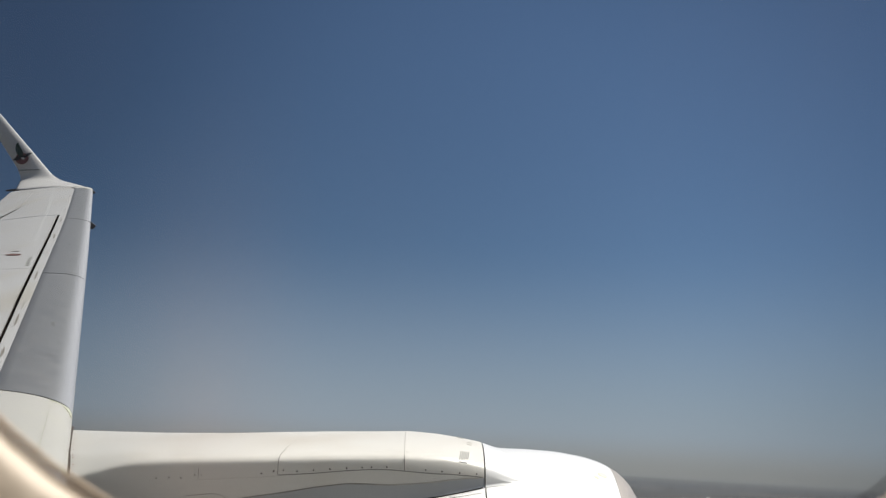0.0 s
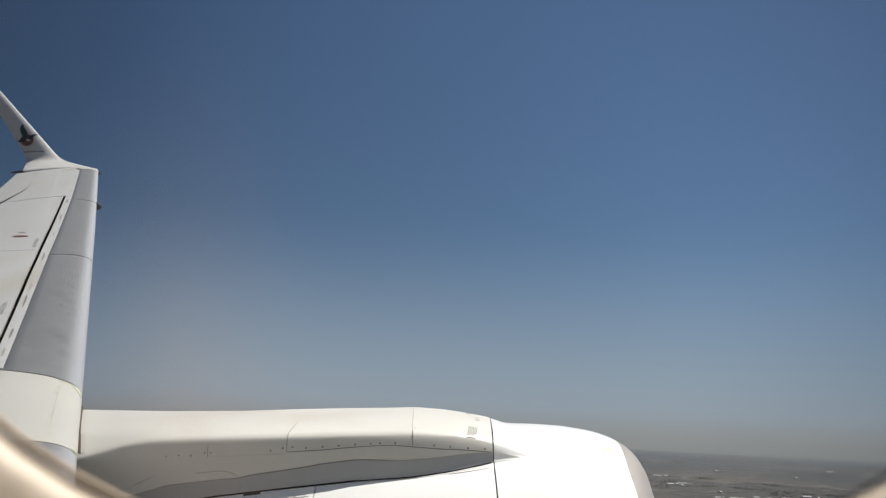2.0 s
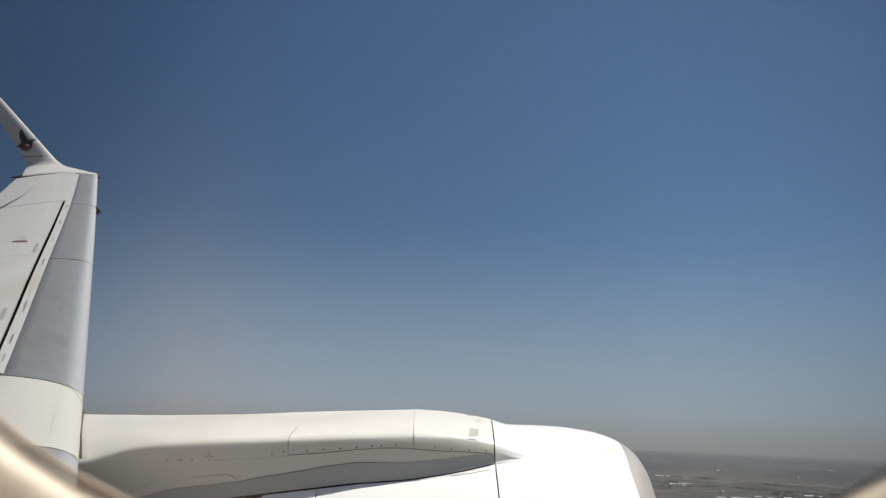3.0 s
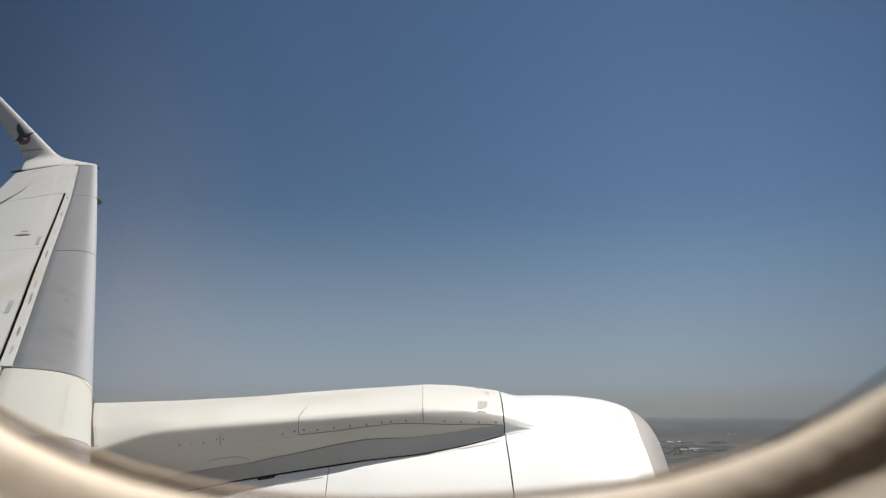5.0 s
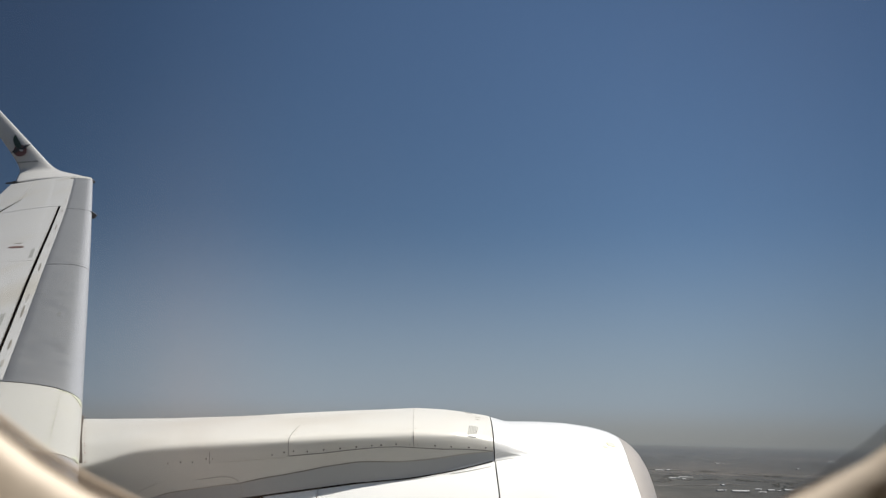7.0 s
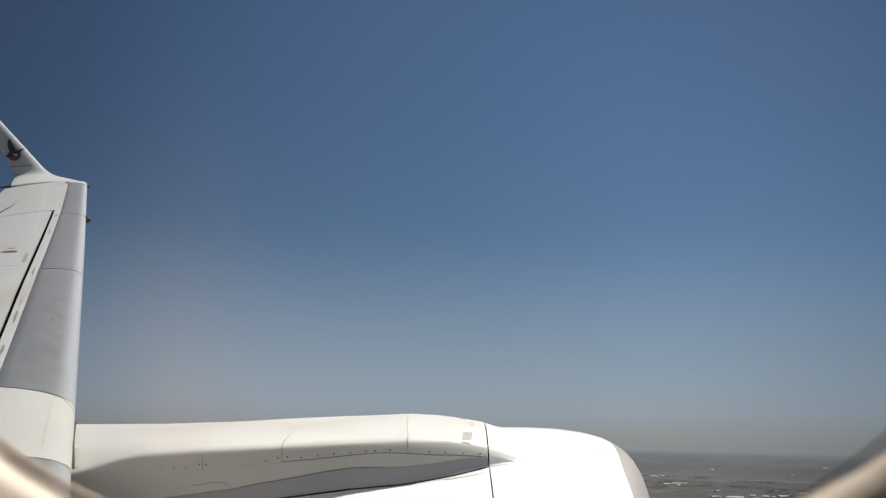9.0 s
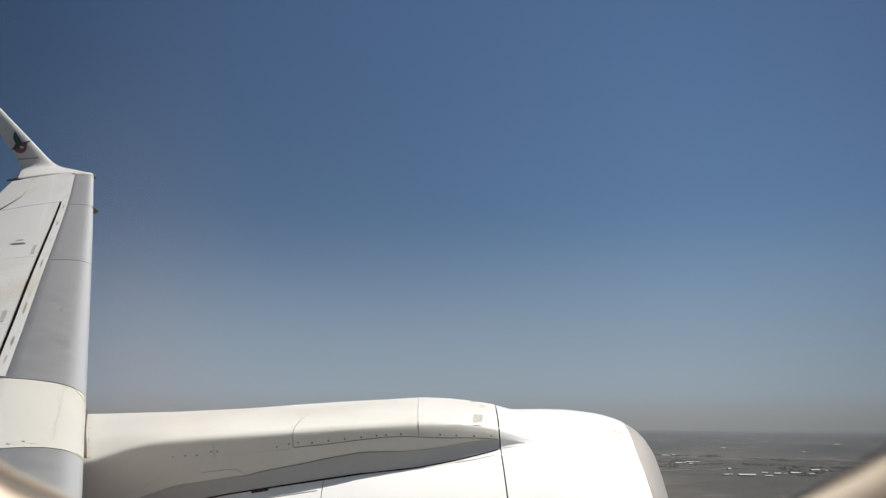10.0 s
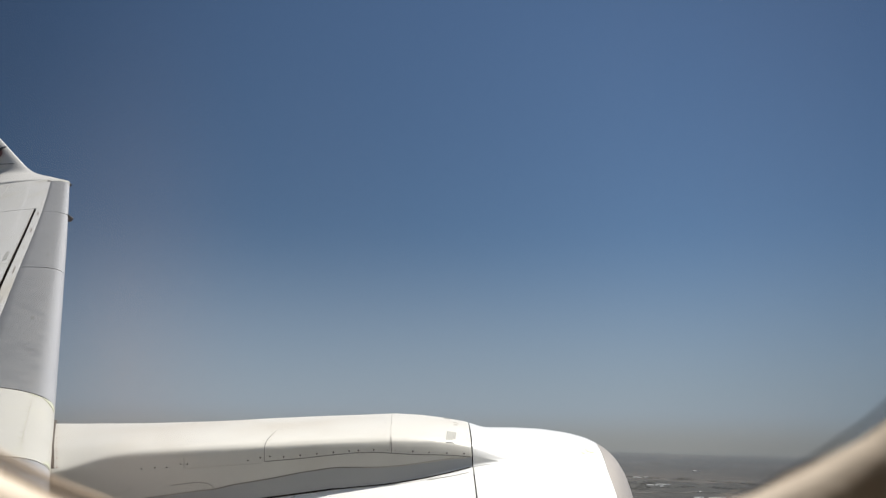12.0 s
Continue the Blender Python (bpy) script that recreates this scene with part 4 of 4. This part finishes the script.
pts = [reach(o + Vector(p)) for p in ((0.08, -0.06, 0.016), (0.08, 0.06, 0.016), (-0.05, 0.05, 0.002), (-0.06, -0.06, -0.003), (0.08, -0.06, -0.02), (0.08, 0.06, -0.02), (-0.05, 0.05, -0.02), (-0.06, -0.06, -0.02))]
link("tail_lamp", pts, [(0, 1, 2, 3), (7, 6, 5, 4), (0, 4, 5, 1), (1, 5, 6, 2), (2, 6, 7, 3), (3, 7, 4, 0)], FIN_GREY, aeroplane, "dark lamp housing at the wing tip", smooth=False)

# ---- cabin window ----
WIN_X, WIN_Z, WIN_A, WIN_B = -0.0030, 0.1181, 0.1266, 0.1800


def window_ring(y, grow=0.0, k=96, n=2.52, dx=0.0, gz=0.0, tilt=0.0):
    pts = []
    for i in range(k):
        a = 2 * math.pi * i / k
        c, s = math.cos(a), math.sin(a)
        rr = (abs(c) ** n + abs(s) ** n) ** (-1 / n)
        pts.append(Vector((WIN_X + dx + (WIN_A + grow) * rr * c, y, WIN_Z + (WIN_B + grow + gz) * rr * s + tilt * rr * c)))
    return pts


window = thing("window_1", "rounded cabin window with a beige plastic surround", "window", "structure")
def ring_part(name, profile, dx, gz, mat, label, tilt=0.0):
    """A moulding round the opening: its profile is a closed run of (depth, growth) pairs, some with a shift forward."""
    rings = [window_ring(p[0], p[1], dx=dx + (p[2] if len(p) > 2 else 0.0), gz=gz, tilt=tilt) for p in profile]
    v, f = loft(rings + rings[:1], ring=True)
    return link(name, v, f, mat, window, label)


def lip(name, y, grow, wide, dx, gz, mat, label):
    """One thin rib of a ring round the window."""
    return ring_part(name, ((y + 0.0004, grow), (y, grow + 0.0001), (y - 0.0004, grow), (y - 0.0004, grow + wide), (y + 0.0004, grow + wide)), dx, gz, mat, label)


# made-up ribs: blurred, they stand in for the reveal's reflection in the pane
for g, gz in ((0.0034, -0.0034), (0.0048, -0.0026)):
    lip("reflection_rib", 0.1334, g, 0.0010, 0.0018, gz, REFLECTED_TAN, "added tan rib standing in for the reveal's reflection in the pane")
# made-up ribs: blurred, they darken a soft band along the forward edge
for g, w in ((0.0038, 0.0003), (0.0054, 0.0004), (0.0069, 0.0006), (0.0084, 0.0010)):
    lip("dark_rib", 0.1316, g, w, -0.0072, -0.0010, DARK_RIB, "added dark blue-grey rib that darkens the window's forward edge")
ring_part("seal", ((0.1318, 0.0010), (0.1312, 0.0009), (0.1306, 0.0011), (0.1304, 0.0071), (0.134, 0.0111)), 0.0003, 0.0, SEAL_RUBBER, "dark brown seal in the window's groove")
# a narrow ledge faces the cabin between the lip and the deep reveal; it is wider on the forward side
ring_part("window_frame", ((0.1306, 0.0016), (0.1303, 0.0013), (0.1297, 0.0012), (0.1272, 0.0015, -0.0001), (0.1263, 0.0020, -0.0003),
                           (0.1251, 0.0032, -0.0006), (0.1240, 0.0048, -0.0010), (0.1234, 0.0060, -0.0006), (0.1229, 0.0070, -0.0002), (0.1205, 0.0089, -0.0014), (0.1160, 0.0112, -0.0012),
                           (0.1080, 0.0142, -0.0003), (0.0900, 0.0224, 0.0002), (0.0700, 0.0358, 0.0003), (0.045, 0.0545), (0.046, 0.0655), (0.132, 0.0235), (0.1315, 0.0077)),
          0.0015, -0.0006, REVEAL, "beige moulded plastic window reveal", 0.0027)
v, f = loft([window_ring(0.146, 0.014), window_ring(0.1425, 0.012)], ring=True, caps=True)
pane = link("pane", v, f, PANE, window, "clear acrylic pane with a soft tan patch, darkened towards its edges", smooth=False)
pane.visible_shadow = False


def wall_with_window():
    """The cabin's side wall, with thickness and the window's opening through it."""
    outer_rows = []
    for y, g in ((0.045, 0.058), (0.13, 0.026), (0.152, 0.022), (0.17, 0.05)):
        outer_rows.append(window_ring(y, g))
    vv, ff = loft(outer_rows, ring=True)
    k = 96

    def box_ring(y):
        pts = []
        for i in range(k):
            a = 2 * math.pi * i / k
            c, s = math.cos(a), math.sin(a)
            m = 1 / max(abs(c) / 1.7, abs(s) / 1.15)
            pts.append(Vector((m * c, y - 0.08 * max(0.0, abs(m * s) - 0.2) ** 2, 0.1 + m * s)))
        return pts
    n0 = len(vv)
    vv = vv + box_ring(0.045) + box_ring(0.17)
    for i in range(k):
        j = (i + 1) % k
        ff.append((i, j, n0 + j, n0 + i))
        ff.append((3 * k + i, 3 * k + j, n0 + k + j, n0 + k + i))
        ff.append((n0 + i, n0 + j, n0 + k + j, n0 + k + i))
    ob = link("wall_side", vv, ff, CABIN_PANEL, smooth=False)
    ob.matrix_world = TILT
    return tagged(ob, "light grey cabin side wall panel", "wall", kind="structure")


wall_with_window()


# unseen from the seat; added to bounce light onto the pylon
def outer_skin():
    """The fuselage's painted outer wall, curved over its height, with the window's opening."""
    rws = [window_ring(0.172, 0.05), window_ring(0.176, 0.056)]
    for q in (0.1, 0.25, 0.45, 0.7, 1.0):
        row = []
        for p in window_ring(0.0, 0.056):
            c, s = p.x - WIN_X, p.z - WIN_Z
            m = 1 / max(abs(c) / 4.0, abs(s) / 1.3)
            x, z = WIN_X + c * (1 + (m - 1) * q), WIN_Z + s * (1 + (m - 1) * q)
            row.append(Vector((x, 0.176 - 0.075 * max(0.0, abs(z - WIN_Z) - 0.24) ** 2, z)))
        rws.append(row)
    back = [[p - Vector((0, 0.003, 0)) for p in r] for r in reversed(rws)]
    vv, ff = loft(rws + back + [rws[0]], ring=True)
    ob = sharp(link("wall_outer", vv, ff, FUSELAGE_PAINT), 30)
    ob.matrix_world = TILT
    return tagged(ob, "cream white painted fuselage wall around the window", "wall", kind="structure")


outer_skin()


def hull():
    """The rest of the fuselage's round hull, closed at both ends."""
    arc = [(-1.22 + 1.868 * math.cos(a), WIN_Z + 1.868 * math.sin(a)) for a in spaced(radians(45.3), radians(314.7), 61)]
    k = len(arc)
    vv = [(x, y, z) for x in (-4.0, -2.0, 0.0, 2.0, 4.0) for y, z in arc]
    ff = [(i * k + j, i * k + j + 1, i * k + k + j + 1, i * k + k + j) for i in range(4) for j in range(k - 1)]
    ff += [tuple(range(k)), tuple(range(4 * k, 5 * k))]
    ob = sharp(link("wall_hull", vv, ff, FUSELAGE_PAINT), 50)
    ob.matrix_world = TILT
    return tagged(ob, "cream white painted round fuselage hull", "wall", kind="structure")


hull()


def slab(name, lo, hi, mat, label, category):
    x0, y0, z0 = lo
    x1, y1, z1 = hi
    vv = [(x, y, z) for x in (x0, x1) for y in (y0, y1) for z in (z0, z1)]
    ff = [(0, 1, 3, 2), (4, 6, 7, 5), (0, 4, 5, 1), (2, 3, 7, 6), (0, 2, 6, 4), (1, 5, 7, 3)]
    ob = link(name, vv, ff, mat, smooth=False)
    ob.matrix_world = TILT
    return tagged(ob, label, category, kind="structure")


slab("floor", (-1.7, -2.48, -1.12), (1.7, -0.02, -1.05), CARPET, "dark blue cabin carpet", "floor")
slab("ceiling", (-1.7, -2.48, 1.25), (1.7, -0.02, 1.32), CABIN_PANEL, "light grey cabin ceiling", "ceiling")
slab("wall_far", (-1.7, -2.55, -1.12), (1.7, -2.48, 1.32), CABIN_PANEL, "light grey far cabin wall", "wall")
slab("wall_front", (1.7, -2.55, -1.12), (1.77, 0.08, 1.32), CABIN_PANEL, "light grey cabin bulkhead ahead", "wall")
slab("wall_rear", (-1.77, -2.55, -1.12), (-1.7, 0.08, 1.32), CABIN_PANEL, "light grey cabin bulkhead behind", "wall")


# ---- far country below ----
def build_shed(x, y, w, d, h, turn, roof_rise=0.18):
    """A long low building: walls, and a pitched sheet roof that overhangs them."""
    z = ground_height(x, y) - 0.4
    root = new("building")
    root.matrix_world = pose(x, y, z, 0, 0, turn)
    a, b = w / 2, d / 2
    r = d * roof_rise
    vv = [(-a, -b, 0), (a, -b, 0), (a, b, 0), (-a, b, 0), (-a, -b, h), (a, -b, h), (a, b, h), (-a, b, h), (-a, 0, h + r), (a, 0, h + r)]
    ff = [(0, 1, 5, 4), (2, 3, 7, 6), (1, 2, 6, 9, 5), (3, 0, 4, 8, 7), (3, 2, 1, 0)]
    link("wall", vv, ff, SHED_WALL, root, smooth=False)
    o = 0.5
    rows_ = [[(xx, -b - o, h - o * 2 * roof_rise + 0.1), (xx, 0, h + r + 0.1), (xx, b + o, h - o * 2 * roof_rise + 0.1)] for xx in (-a - o, a + o)]
    v2, f2 = shell(rows_, (0, 0, 0.25))
    link("roof", v2, f2, ROOF_WHITE, root, smooth=False)
    return tagged(root, "long low building with a bright pale roof on the plain", "building", "buildings on the plain")


for x, y, w, d, turn in ((327, 1628, 14, 6, 14), (352, 1652, 18, 5, -9), (341, 1600, 8, 5, 35), (360, 1313, 28, 7, 2), (333, 1322, 12, 4, 24), (402, 1368, 9, 5, -22), (416, 1356, 12, 5, 16),
                         (446, 1374, 14, 7, 20), (470, 1366, 9, 5, -18), (504, 1452, 17, 7, 14), (372, 1460, 6, 5, 40), (568, 2270, 12, 6, 32), (936, 2510, 14, 7, -20),
                         (690, 2050, 9, 5, 35), (350, 1880, 14, 6, -12), (372, 1896, 10, 5, 28), (610, 1240, 10, 5, -34)):
    build_shed(x, y, w * 0.85, d, 1.5 + 0.015 * w, turn)
    if w > 11:
        build_shed(x + w * (0.8 + 0.3 * math.sin(x)), y + 9 * math.cos(x), w * 0.35, d * 0.6, 1.4, turn + 40 * math.sin(y))


def build_road(name, pts, width):
    rws = []
    for i in range(len(pts)):
        p, q = Vector(pts[max(0, i - 1)]), Vector(pts[min(len(pts) - 1, i + 1)])
        side = Vector((-(q - p).y, (q - p).x)).normalized() * width / 2
        c = Vector(pts[i])
        rws.append([(c.x + k * side.x, c.y + k * side.y, ground_height(c.x + k * side.x, c.y + k * side.y) + 0.5) for k in (-1, 0, 1)])
    vv, ff = shell(rws, (0, 0, -0.9))
    return tagged(link(name, vv, ff, ROAD_PALE, smooth=False), "pale dusty road across the plain", "road", kind="structure")


ROAD_PALE = material("dusty_road", (0.12, 0.112, 0.1), 0.95, 0, 0.15, 0.05, 0.5)
build_road("road", [(200 + 9 * i, 1395 + 4 * i + 9 * math.sin(i * 0.7)) for i in range(24)], 7)


def build_woods():
    """Copses and hedges: many small uneven crowns, in clusters and rows."""
    rnd = random.Random(5)
    vv, ff = [], []
    spots = []
    for _ in range(90):
        r, a = 1500 + 2400 * rnd.random() ** 1.2, radians(90 - 60 * rnd.random() + 14)
        cx, cy = r * math.cos(a), r * math.sin(a)
        ang, long_ = rnd.random() * 3.14, 20 + 110 * rnd.random()
        for _ in range(rnd.randint(30, 70)):
            u, w = (rnd.random() - 0.5) * long_ * 2, rnd.gauss(0, 9)
            spots.append((cx + u * math.cos(ang) - w * math.sin(ang), cy + u * math.sin(ang) + w * math.cos(ang)))
    for x, y in spots:
        z, r, h = ground_height(x, y), 1.4 + 2.0 * rnd.random(), 0.8 + 1.2 * rnd.random()
        n0 = len(vv)
        for t, k in ((0.0, 0.6), (0.35, 1.0), (0.75, 0.7)):
            for i in range(7):
                a = 2 * math.pi * (i + t) / 7
                q = r * k * (0.75 + 0.5 * rnd.random())
                vv.append((x + q * math.cos(a), y + q * math.sin(a), z + h * t - 0.3))
        vv.append((x, y, z + h))
        for t in range(2):
            for i in range(7):
                ff.append((n0 + 7 * t + i, n0 + 7 * t + (i + 1) % 7, n0 + 7 * t + 7 + (i + 1) % 7, n0 + 7 * t + 7 + i))
        for i in range(7):
            ff.append((n0 + 14 + i, n0 + 14 + (i + 1) % 7, n0 + 21))
    me = bpy.data.meshes.new("woods")
    me.from_pydata(vv, [], ff)
    me.materials.append(WOOD_GREEN)
    return tagged(new("woods", me), "dark scattered copses and hedges on the plain", "trees", kind="stuff")


build_woods()
